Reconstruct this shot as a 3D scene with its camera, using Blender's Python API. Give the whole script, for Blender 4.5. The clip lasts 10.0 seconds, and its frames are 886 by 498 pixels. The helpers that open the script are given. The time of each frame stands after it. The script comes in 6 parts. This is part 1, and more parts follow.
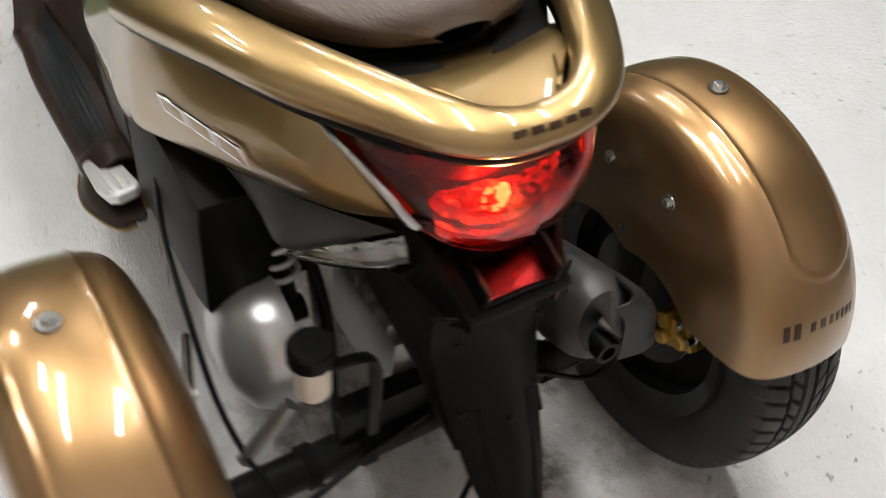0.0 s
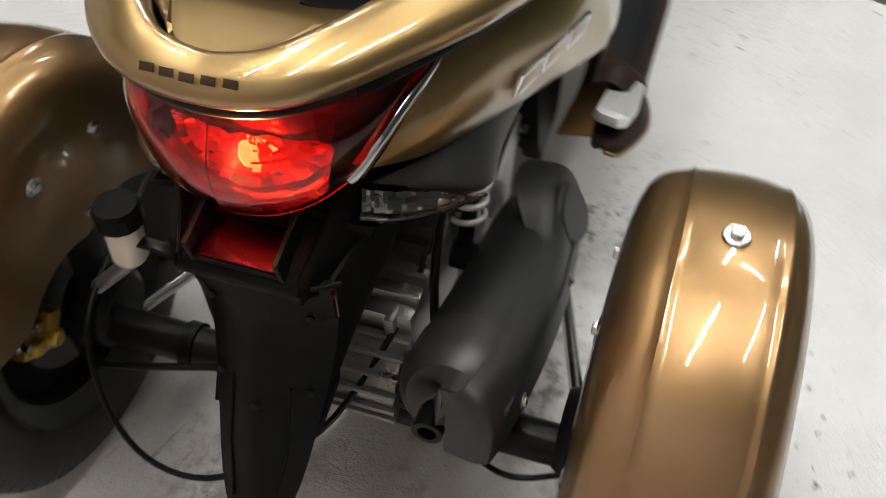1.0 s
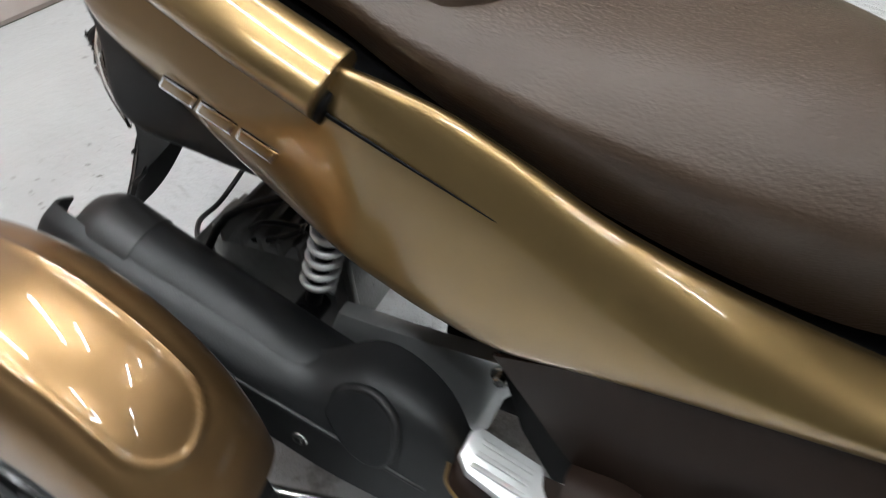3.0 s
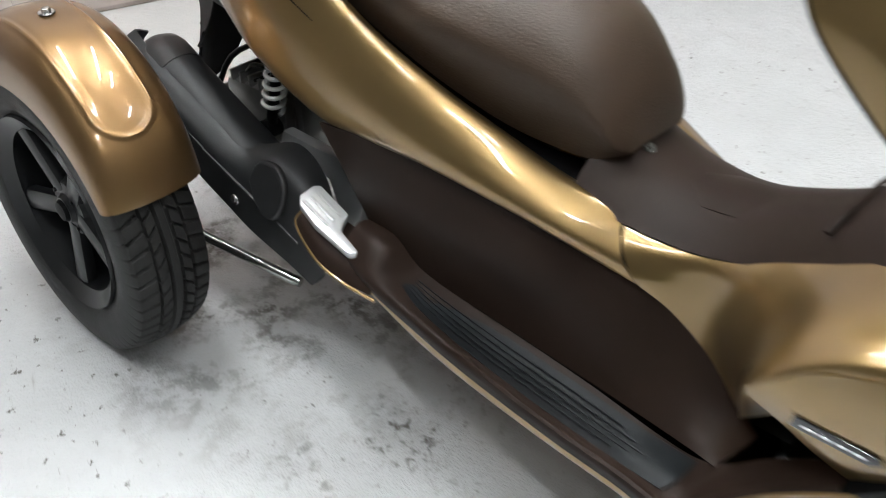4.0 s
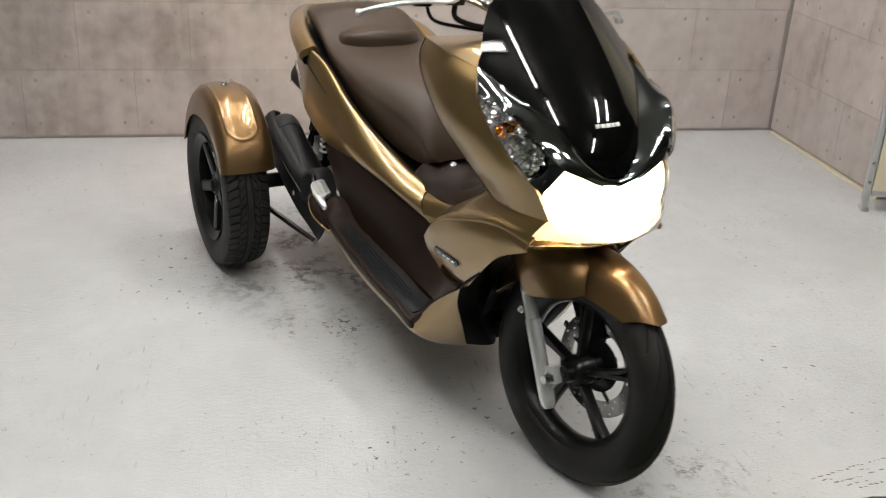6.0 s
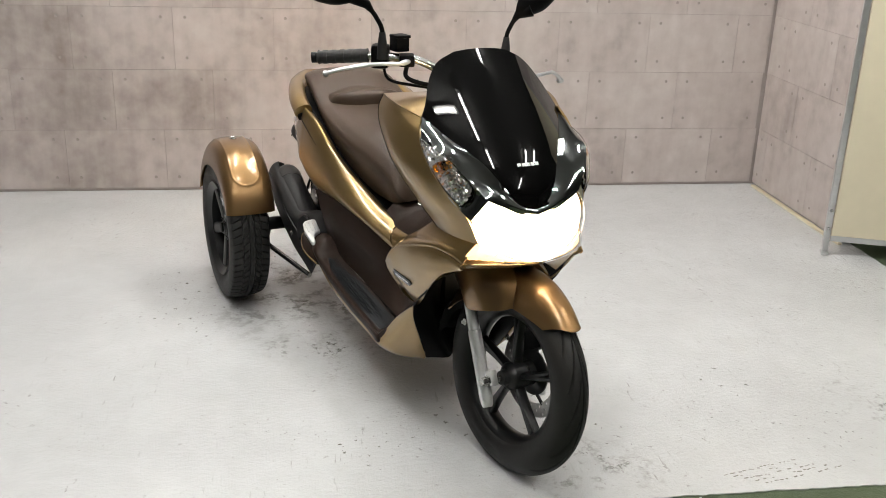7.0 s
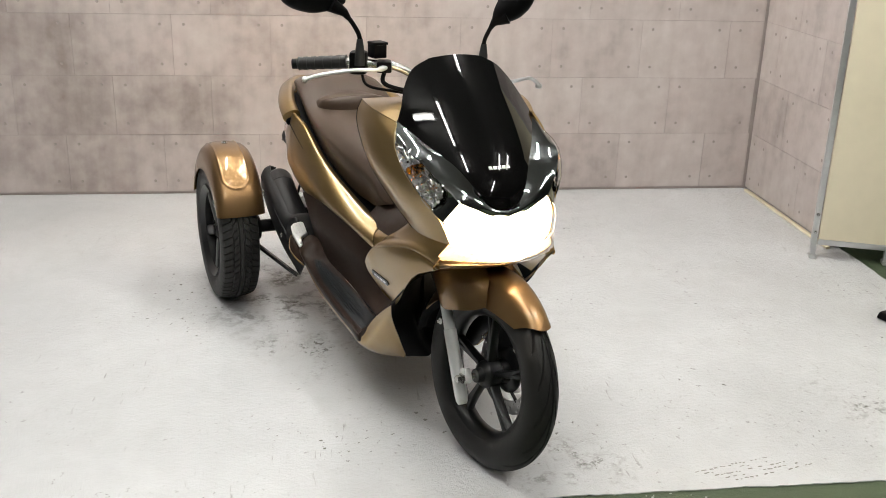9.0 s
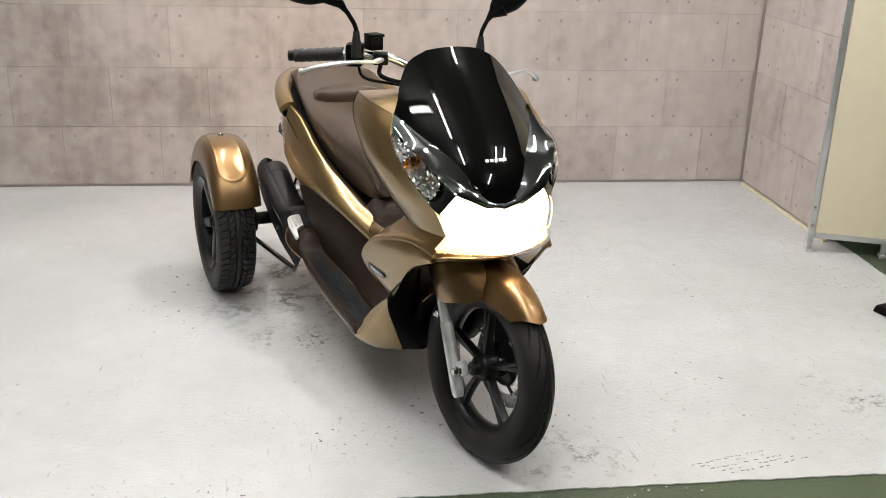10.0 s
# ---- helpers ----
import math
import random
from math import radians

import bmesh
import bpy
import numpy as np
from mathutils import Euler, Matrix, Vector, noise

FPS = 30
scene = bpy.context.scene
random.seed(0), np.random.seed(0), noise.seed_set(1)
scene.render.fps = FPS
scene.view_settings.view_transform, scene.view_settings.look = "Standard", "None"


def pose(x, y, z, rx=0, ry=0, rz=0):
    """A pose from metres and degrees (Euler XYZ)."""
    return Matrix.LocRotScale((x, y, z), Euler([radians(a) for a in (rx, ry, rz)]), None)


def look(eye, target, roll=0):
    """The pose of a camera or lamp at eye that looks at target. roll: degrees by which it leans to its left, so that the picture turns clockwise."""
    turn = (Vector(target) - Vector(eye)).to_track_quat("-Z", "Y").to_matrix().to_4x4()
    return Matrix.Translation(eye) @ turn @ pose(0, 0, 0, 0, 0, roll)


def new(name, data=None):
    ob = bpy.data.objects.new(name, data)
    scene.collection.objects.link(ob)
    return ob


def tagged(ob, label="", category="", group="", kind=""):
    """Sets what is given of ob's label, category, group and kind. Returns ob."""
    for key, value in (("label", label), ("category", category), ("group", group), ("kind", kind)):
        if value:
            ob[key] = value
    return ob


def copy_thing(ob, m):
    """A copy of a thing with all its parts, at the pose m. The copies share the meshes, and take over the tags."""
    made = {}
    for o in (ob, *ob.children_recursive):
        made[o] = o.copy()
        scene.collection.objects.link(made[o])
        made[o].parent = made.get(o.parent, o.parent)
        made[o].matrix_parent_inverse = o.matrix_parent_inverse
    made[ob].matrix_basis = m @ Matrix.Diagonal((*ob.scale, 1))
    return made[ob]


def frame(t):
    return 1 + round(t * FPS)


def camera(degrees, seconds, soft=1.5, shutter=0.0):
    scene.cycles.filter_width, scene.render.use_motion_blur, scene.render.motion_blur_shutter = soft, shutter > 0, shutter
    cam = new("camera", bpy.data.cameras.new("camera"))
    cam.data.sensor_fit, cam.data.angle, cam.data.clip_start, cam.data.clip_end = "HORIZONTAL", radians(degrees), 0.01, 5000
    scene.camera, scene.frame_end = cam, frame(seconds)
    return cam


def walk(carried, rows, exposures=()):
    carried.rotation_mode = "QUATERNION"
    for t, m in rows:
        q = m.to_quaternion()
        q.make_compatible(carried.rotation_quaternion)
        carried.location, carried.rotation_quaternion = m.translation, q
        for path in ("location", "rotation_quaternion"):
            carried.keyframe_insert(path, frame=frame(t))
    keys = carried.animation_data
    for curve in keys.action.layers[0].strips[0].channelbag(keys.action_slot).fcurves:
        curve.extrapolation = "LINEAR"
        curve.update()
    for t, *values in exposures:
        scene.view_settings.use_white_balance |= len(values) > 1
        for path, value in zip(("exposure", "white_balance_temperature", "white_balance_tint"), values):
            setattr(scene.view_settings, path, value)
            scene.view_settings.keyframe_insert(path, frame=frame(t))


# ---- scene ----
cam = camera(48.0, 10.0, soft=0.9, shutter=0.4)
PATH = [
    (0, (-0.739, 0.414, 1.245), (0.156, -0.182, 0.199), 4.06),
    (0.5, (-0.753, 0.029, 1.183), (0.204, -0.231, 0.057), 6.66),
    (1, (-0.720, -0.323, 1.187), (0.256, -0.019, 0.090), 0.80),
    (1.5, (-0.560, -0.577, 1.209), (0.187, 0.146, 0.127), 3.66),
    (2, (-0.222, -0.688, 1.199), (0.167, 0.236, 0.084), 1.32),
    (2.2, (-0.073, -0.725, 1.179), (0.141, 0.275, 0.082), 1.35),
    (3.3, (0.720, -0.712, 1.147), (0.058, 0.162, 0.123), -0.16),
    (3.5, (0.874, -0.775, 1.163), (0.129, 0.052, 0.157), 0.25),
    (4, (1.244, -0.944, 1.200), (0.421, -0.093, 0.279), 0.74),
    (4.5, (1.713, -1.056, 1.243), (0.765, -0.217, 0.439), -0.53),
    (5, (2.127, -1.163, 1.295), (1.080, -0.343, 0.603), 1.17),
    (5.5, (2.509, -1.253, 1.390), (1.382, -0.509, 0.737), 1.33),
    (6, (2.836, -1.197, 1.396), (1.634, -0.541, 0.784), 2.98),
    (6.2, (2.972, -1.190, 1.424), (1.749, -0.536, 0.853), 2.61),
    (7.3, (3.358, -1.155, 1.466), (2.084, -0.553, 0.950), 2.03),
    (7.5, (3.381, -1.142, 1.471), (2.112, -0.529, 0.958), 1.96),
    (8, (3.398, -1.119, 1.471), (2.125, -0.514, 0.957), 2.06),
    (8.5, (3.398, -1.107, 1.472), (2.121, -0.510, 0.961), 2.19),
    (9, (3.408, -1.107, 1.476), (2.126, -0.522, 0.961), 1.69),
    (9.5, (3.406, -1.103, 1.473), (2.130, -0.514, 0.949), 1.68),
    (10, (3.405, -1.103, 1.475), (2.129, -0.516, 0.950), 1.85),
]
EXPOSURES = [  # seconds, stops, kelvin, tint
    (0, 0.15, 6500, 10), (1, -0.08, 6500, 10), (2, 0.02, 6450, 10), (3.3, -0.04, 5900, 8), (3.9, 0.16, 6000, 8), (4.6, 0.04, 6450, 10), (5.5, -0.15, 6500, 10), (6.1, -0.28, 6500, 10), (7.4, 0.02, 6500, 10), (10, 0.03, 6500, 10)]
walk(cam, [(t, look(e, g, r)) for t, e, g, r in PATH], EXPOSURES)

# ---- world: a closed hall, so the outside gives next to nothing
world = bpy.data.worlds.new("hall_air")
scene.world = world
world.use_nodes = True
world.node_tree.nodes["Background"].inputs[0].default_value = (0.5, 0.52, 0.55, 1)
world.node_tree.nodes["Background"].inputs[1].default_value = 0.02


# ---- materials
def material(name, colour, rough=0.5, metal=0.0, coat=0.0, vary=0.0, scale=8.0, grain=0.0, grain_scale=200.0, dark=None,
             rough_vary=0.0, coat_rough=0.04, spec=0.5):
    """A principled surface, its colour and gloss varied by noise at two scales, with a fine bump."""
    m = bpy.data.materials.new(name)
    m.use_nodes = True
    nt = m.node_tree
    b = nt.nodes["Principled BSDF"]
    b.inputs["Base Color"].default_value = (*colour, 1)
    b.inputs["Roughness"].default_value = rough
    b.inputs["Metallic"].default_value = metal
    b.inputs["Coat Weight"].default_value = coat
    b.inputs["Coat Roughness"].default_value = coat_rough
    b.inputs["Specular IOR Level"].default_value = spec
    co = nt.nodes.new("ShaderNodeTexCoord")
    if vary:
        n1, n2 = nt.nodes.new("ShaderNodeTexNoise"), nt.nodes.new("ShaderNodeTexNoise")
        n1.inputs["Scale"].default_value, n1.inputs["Detail"].default_value = scale, 6
        n2.inputs["Scale"].default_value, n2.inputs["Detail"].default_value = scale * 9, 4
        for n in (n1, n2):
            nt.links.new(co.outputs["Object"], n.inputs["Vector"])
        add = nt.nodes.new("ShaderNodeMath")
        add.operation = "MULTIPLY_ADD"
        add.inputs[1].default_value = 0.35
        nt.links.new(n2.outputs["Fac"], add.inputs[0])
        nt.links.new(n1.outputs["Fac"], add.inputs[2])
        ramp = nt.nodes.new("ShaderNodeValToRGB")
        ramp.color_ramp.elements[0].position, ramp.color_ramp.elements[1].position = 0.45, 0.9
        lo = dark or tuple(c * (1 - vary) for c in colour)
        ramp.color_ramp.elements[0].color = (*lo, 1)
        ramp.color_ramp.elements[1].color = (*colour, 1)
        nt.links.new(add.outputs[0], ramp.inputs[0])
        nt.links.new(ramp.outputs[0], b.inputs["Base Color"])
        if rough_vary:
            mr = nt.nodes.new("ShaderNodeMapRange")
            mr.inputs["From Min"].default_value, mr.inputs["From Max"].default_value = 0.4, 0.95
            mr.inputs["To Min"].default_value, mr.inputs["To Max"].default_value = rough - rough_vary, rough + rough_vary
            nt.links.new(add.outputs[0], mr.inputs["Value"])
            nt.links.new(mr.outputs[0], b.inputs["Roughness"])
    if grain:
        n3 = nt.nodes.new("ShaderNodeTexNoise")
        n3.inputs["Scale"].default_value, n3.inputs["Detail"].default_value = grain_scale, 3
        nt.links.new(co.outputs["Object"], n3.inputs["Vector"])
        bump = nt.nodes.new("ShaderNodeBump")
        bump.inputs["Strength"].default_value, bump.inputs["Distance"].default_value = grain, 0.002
        nt.links.new(n3.outputs["Fac"], bump.inputs["Height"])
        nt.links.new(bump.outputs[0], b.inputs["Normal"])
    return m


def glass(name, colour, rough=0.02, ior=1.45, weight=1.0):
    m = material(name, colour, rough)
    b = m.node_tree.nodes["Principled BSDF"]
    b.inputs["Transmission Weight"].default_value = weight
    b.inputs["IOR"].default_value = ior
    return m


def glow(name, colour, strength, base=(0.8, 0.8, 0.8)):
    m = material(name, base, 0.4)
    b = m.node_tree.nodes["Principled BSDF"]
    b.inputs["Emission Color"].default_value = (*colour, 1)
    b.inputs["Emission Strength"].default_value = strength
    return m


GOLD = material("gold_metallic_paint", (0.300, 0.199, 0.080), 0.36, 0.88, 1.0, 0.05, 30, 0.03, 1500, coat_rough=0.02)
BRONZE = material("bronze_metallic_paint", (0.285, 0.170, 0.073), 0.36, 0.88, 1.0, 0.05, 30, 0.03, 1500, coat_rough=0.02)
BROWN = material("dark_brown_plastic", (0.0235, 0.0145, 0.0108), 0.44, 0, 0, 0.12, 20, 0.12, 900, spec=0.12)
SEAT = material("brown_seat_vinyl", (0.050, 0.0325, 0.0215), 0.40, 0, 0, 0.1, 6, 0.45, 330, spec=0.30)
BLACK = material("black_plastic", (0.0042, 0.0042, 0.0046), 0.46, 0, 0, 0.3, 15, 0.15, 700, spec=0.07)
GLOSS_BLACK = material("gloss_black_plastic", (0.006, 0.006, 0.007), 0.06, 0, 0.5)
DARK_STEEL = material("black_painted_steel", (0.0045, 0.0045, 0.005), 0.35, 0.0, 0.0, 0.3, 12, 0.1, 300, spec=0.14)
# a darker copy of the chrome, with shade put into its colour
CHROME_IN_SHADE = material("shaded_chrome", (0.50, 0.51, 0.53), 0.07, 1.0)
MUFFLER = material("matt_black_muffler", (0.013, 0.0135, 0.0145), 0.5, 0.0, 0, 0.25, 10, 0.1, 500)
END_CAP = material("grey_black_end_cap", (0.030, 0.029, 0.029), 0.42, 0.2, 0, 0.2, 12, 0.08, 500)
RUBBER = material("tyre_rubber", (0.0155, 0.015, 0.0145), 0.55, 0, 0, 0.35, 18, 0.25, 400, rough_vary=0.08, spec=0.35)
MAT_RUBBER = material("grey_ribbed_rubber", (0.010, 0.012, 0.014), 0.5, 0, 0, 0.2, 20, 0.15, 500, spec=0.22)
CHROME = material("chrome", (0.82, 0.83, 0.85), 0.08, 1.0)
GARNISH = material("dark_chrome_garnish", (0.27, 0.29, 0.285), 0.05, 1.0)
ALU = material("cast_aluminium", (0.34, 0.34, 0.33), 0.36, 0.9, 0, 0.3, 14, 0.25, 260, rough_vary=0.1)
SATIN = material("satin_silver_paint", (0.58, 0.59, 0.59), 0.3, 0.7, 0.2, 0.12, 20)
WHEEL = material("grey_black_wheel_paint", (0.009, 0.0095, 0.0105), 0.34, 0.0, 0.06, 0.2, 20, spec=0.35)
FORK = material("silver_fork_paint", (0.80, 0.81, 0.81), 0.34, 0.6, 0.2, 0.06, 20)
FACET = material("bright_lamp_reflector", (0.94, 0.94, 0.95), 0.06, 1.0)
BRASS = material("gold_anodised_caliper", (0.50, 0.33, 0.07), 0.35, 0.8, 0, 0.2, 30)
WHITE_PLASTIC = material("translucent_white_plastic", (0.75, 0.68, 0.58), 0.4, 0, 0, 0.08, 30)
VISOR = material("smoked_black_screen", (0.002, 0.002, 0.002), 0.02, 0, 0.0, spec=0.4)
STEEL = material("zinc_plated_steel", (0.66, 0.66, 0.64), 0.25, 1.0, 0, 0.2, 40)
DISC = material("brushed_steel_disc", (0.34, 0.335, 0.33), 0.30, 1.0, 0, 0.15, 60)
LETTER_DARK = material("dark_bronze_letters", (0.06, 0.035, 0.02), 0.3, 0.6)
LETTER_WHITE = material("white_letters", (0.8, 0.8, 0.8), 0.4)
CLEAR = glass("clear_lens", (1, 1, 1))
RED_LENS = glass("red_lens", (0.97, 0.028, 0.022), 0.02)
RED_DARK = material("red_reflector", (0.07, 0.002, 0.003), 0.12, 0.2, 0.8)
WINDOW_REFLECTION = material("red_reflection_window", (0.16, 0.012, 0.012), 0.22, 1.0, 0.0)
AMBER = glass("amber_bulb", (0.95, 0.30, 0.02), 0.05)
TAIL_GLOW = material("tail_lamp_reflector", (0.92, 0.80, 0.76), 0.13, 1.0)
TAIL_FLOOR = material("tail_lamp_floor", (0.26, 0.20, 0.19), 0.22, 1.0)
BULB_GLOW = glow("lit_bulb", (1.0, 0.66, 0.20), 2600.0)
HEAD_GLOW = glow("lit_headlamp", (1.0, 0.80, 0.52), 50.0)
HEAD_GLOW_LOW = glow("lit_position_lamp", (1.0, 0.56, 0.20), 1.0)
# uneven cells of emission stand in for glitter on the facets
cells, level = HEAD_GLOW_LOW.node_tree.nodes.new("ShaderNodeTexVoronoi"), HEAD_GLOW_LOW.node_tree.nodes.new("ShaderNodeMapRange")
cells.inputs["Scale"].default_value = 150.0
level.inputs["From Min"].default_value, level.inputs["From Max"].default_value = 0.35, 0.75
level.inputs["To Min"].default_value, level.inputs["To Max"].default_value = 0.35, 4.6
HEAD_GLOW_LOW.node_tree.links.new(cells.outputs["Color"], level.inputs["Value"])
HEAD_GLOW_LOW.node_tree.links.new(level.outputs[0], HEAD_GLOW_LOW.node_tree.nodes["Principled BSDF"].inputs["Emission Strength"])
TUBE_GLOW = glow("fluorescent_tube", (1.0, 0.98, 0.93), 168.0)
LAMP_BODY = material("white_enamel", (0.75, 0.75, 0.74), 0.4, 0, 0, 0.05, 10)


# ---- mesh helpers
def part(name, bm, mat, parent=None, label="", sharp=38):
    """Links a bmesh as one mesh object under a thing or a part."""
    bmesh.ops.recalc_face_normals(bm, faces=bm.faces)
    me = bpy.data.meshes.new(name)
    bm.to_mesh(me)
    bm.free()
    me.materials.append(mat)
    me.shade_smooth()
    me.set_sharp_from_angle(angle=radians(sharp))
    ob = new(name, me)
    if parent:
        ob.parent = parent
    return tagged(ob, label) if label else ob


def spline(pts, n):
    """n + 1 points of a smooth curve through pts."""
    p = np.array(pts, float)
    p = np.vstack([2 * p[0] - p[1], p, 2 * p[-1] - p[-2]])
    out = []
    k = len(p) - 3
    for i in range(n + 1):
        s = min(i / n * k, k - 1e-9)
        j = int(s)
        f = s - j
        a, b, c, d = p[j:j + 4]
        out.append(0.5 * (2 * b + (c - a) * f + (2 * a - 5 * b + 4 * c - d) * f * f + (3 * b - a - 3 * c + d) * f ** 3))
    return np.array(out)


def mirrored(pts):
    return [(x, -y, z) for x, y, z in pts]


def grid_bm(g, bm=None, close_u=False):
    """A bmesh from a grid of points g[i][j]."""
    bm = bm or bmesh.new()
    vs = [[bm.verts.new(p) for p in row] for row in g]
    n = len(vs)
    for i in range(n if close_u else n - 1):
        for j in range(len(vs[0]) - 1):
            q = [vs[i][j], vs[(i + 1) % n][j], vs[(i + 1) % n][j + 1], vs[i][j + 1]]
            bm.faces.new(q)
    return bm


def thicken(bm, t):
    """Gives a sheet its thickness, laid off along the corners' normals."""
    bm.normal_update()
    faces = bm.faces[:]
    edges = [e for e in bm.edges if len(e.link_faces) == 1]
    twin = {v: bm.verts.new(v.co - v.normal * t) for v in bm.verts[:]}
    for f in faces:
        bm.faces.new([twin[v] for v in reversed(f.verts)])
    for e in edges:
        a, b = e.verts
        bm.faces.new((a, b, twin[b], twin[a]))
    return bm


def patch(rows, nu=24, nv=24, thick=0.004, flip=False):
    """A smooth panel of some thickness through rows of control points."""
    rows = [spline(r, nv) for r in rows]
    cols = [spline([r[j] for r in rows], nu) for j in range(nv + 1)]
    g = [[cols[j][i] for j in range(nv + 1)] for i in range(nu + 1)]
    if flip:
        g = [[(p[0], -p[1], p[2]) for p in row] for row in g]
    bm = grid_bm(g)
    bmesh.ops.remove_doubles(bm, verts=bm.verts, dist=1e-5)
    bmesh.ops.recalc_face_normals(bm, faces=bm.faces)
    if thick:
        thicken(bm, thick)
    return bm


def sweep(path, rx, ry=None, seg=12, up=(0, 0, 1), power=1.0, taper=None, bm=None, caps=True, spin=0.0):
    """A tube along a list of points; rx and ry are half width and half height, taper a factor for each point."""
    ry = ry or rx
    bm = bm or bmesh.new()
    p = [Vector(q) for q in path]
    up = Vector(up)
    rings = []
    for i, q in enumerate(p):
        t = (p[min(i + 1, len(p) - 1)] - p[max(i - 1, 0)]).normalized()
        side = t.cross(up)
        side = side.normalized() if side.length > 1e-4 else Vector((1, 0, 0))
        nor = side.cross(t)
        side, nor = side * math.cos(spin) + nor * math.sin(spin), nor * math.cos(spin) - side * math.sin(spin)
        k = taper[i] if taper is not None else 1.0
        ring = []
        for s in range(seg):
            a = 2 * math.pi * s / seg
            c, d = math.cos(a), math.sin(a)
            c, d = math.copysign(abs(c) ** power, c), math.copysign(abs(d) ** power, d)
            ring.append(bm.verts.new(q + side * (c * rx * k) + nor * (d * ry * k)))
        rings.append(ring)
    for a, b in zip(rings, rings[1:]):
        for s in range(seg):
            bm.faces.new((a[s], a[(s + 1) % seg], b[(s + 1) % seg], b[s]))
    if caps:
        bm.faces.new(rings[0][::-1])
        bm.faces.new(rings[-1])
    return bm


def lathe(profile, seg=48, m=None, bm=None, close=False):
    """Turns (radius, along) pairs about the local y axis, then places them by m."""
    bm = bm or bmesh.new()
    m = m or Matrix()
    prof = list(profile) + ([profile[0]] if close else [])
    rings = []
    for s in range(seg):
        a = 2 * math.pi * s / seg
        rings.append([bm.verts.new(m @ Vector((r * math.cos(a), y, r * math.sin(a)))) for r, y in prof])
    for s in range(seg):
        a, b = rings[s], rings[(s + 1) % seg]
        for j in range(len(prof) - 1):
            bm.faces.new((a[j], b[j], b[j + 1], a[j + 1]))
    bmesh.ops.remove_doubles(bm, verts=bm.verts, dist=1e-6)
    return bm


def box(size, m=None, bevel=0.003, bm=None, taper=1.0):
    """A bevelled box, its top shrunk by taper."""
    b = bmesh.new()
    bmesh.ops.create_cube(b, size=1)
    for v in b.verts:
        k = taper if v.co.z > 0 else 1.0
        v.co = Vector((v.co.x * size[0] * k, v.co.y * size[1] * k, v.co.z * size[2]))
    if bevel:
        bmesh.ops.bevel(b, geom=b.edges[:], offset=bevel, segments=2, affect="EDGES", profile=0.6)
    if m is not None:
        bmesh.ops.transform(b, matrix=m, verts=b.verts)
    if bm is not None:
        tmp = bpy.data.meshes.new("tmp")
        b.to_mesh(tmp)
        bm.from_mesh(tmp)
        bpy.data.meshes.remove(tmp)
        b.free()
        return bm
    return b


def prism(outline, depth, m=None, bevel=0.0):
    """An outline in local x and z, given depth along y, bevelled."""
    bm = bmesh.new()
    f = bm.faces.new([bm.verts.new((x, -depth / 2, z)) for x, z in outline])
    r = bmesh.ops.extrude_face_region(bm, geom=[f])
    bmesh.ops.translate(bm, vec=(0, depth, 0), verts=[v for v in r["geom"] if isinstance(v, bmesh.types.BMVert)])
    bmesh.ops.recalc_face_normals(bm, faces=bm.faces)
    if bevel:
        bmesh.ops.bevel(bm, geom=bm.edges[:], offset=bevel, segments=2, affect="EDGES", profile=0.6)
    if m is not None:
        bmesh.ops.transform(bm, matrix=m, verts=bm.verts)
    return bm


def bolt(parent, place, way, r=0.008, h=0.006, mat=None, name="bolt"):
    """A domed hexagon bolt head at place, pointing along way."""
    q = Vector((0, 1, 0)).rotation_difference(Vector(way)).to_matrix().to_4x4()
    m = Matrix.Translation(place) @ q
    bm = lathe([(0, h), (r * 0.5, h), (r * 0.62, h * 0.85), (r * 0.62, 0.001), (r, 0), (r, -0.002), (0, -0.002)], 6, m)
    lathe([(0, 0.002), (r * 1.05, 0.0015), (r * 1.15, 0), (0, 0)], 18, m, bm)
    return part(name, bm, mat or STEEL, parent)


# ---- the hall: its axes are turned against the scooter's
ROOM = pose(-0.597, 2.479, 0, 0, 0, -16.7)  # local x leaves the back wall, local y runs along it


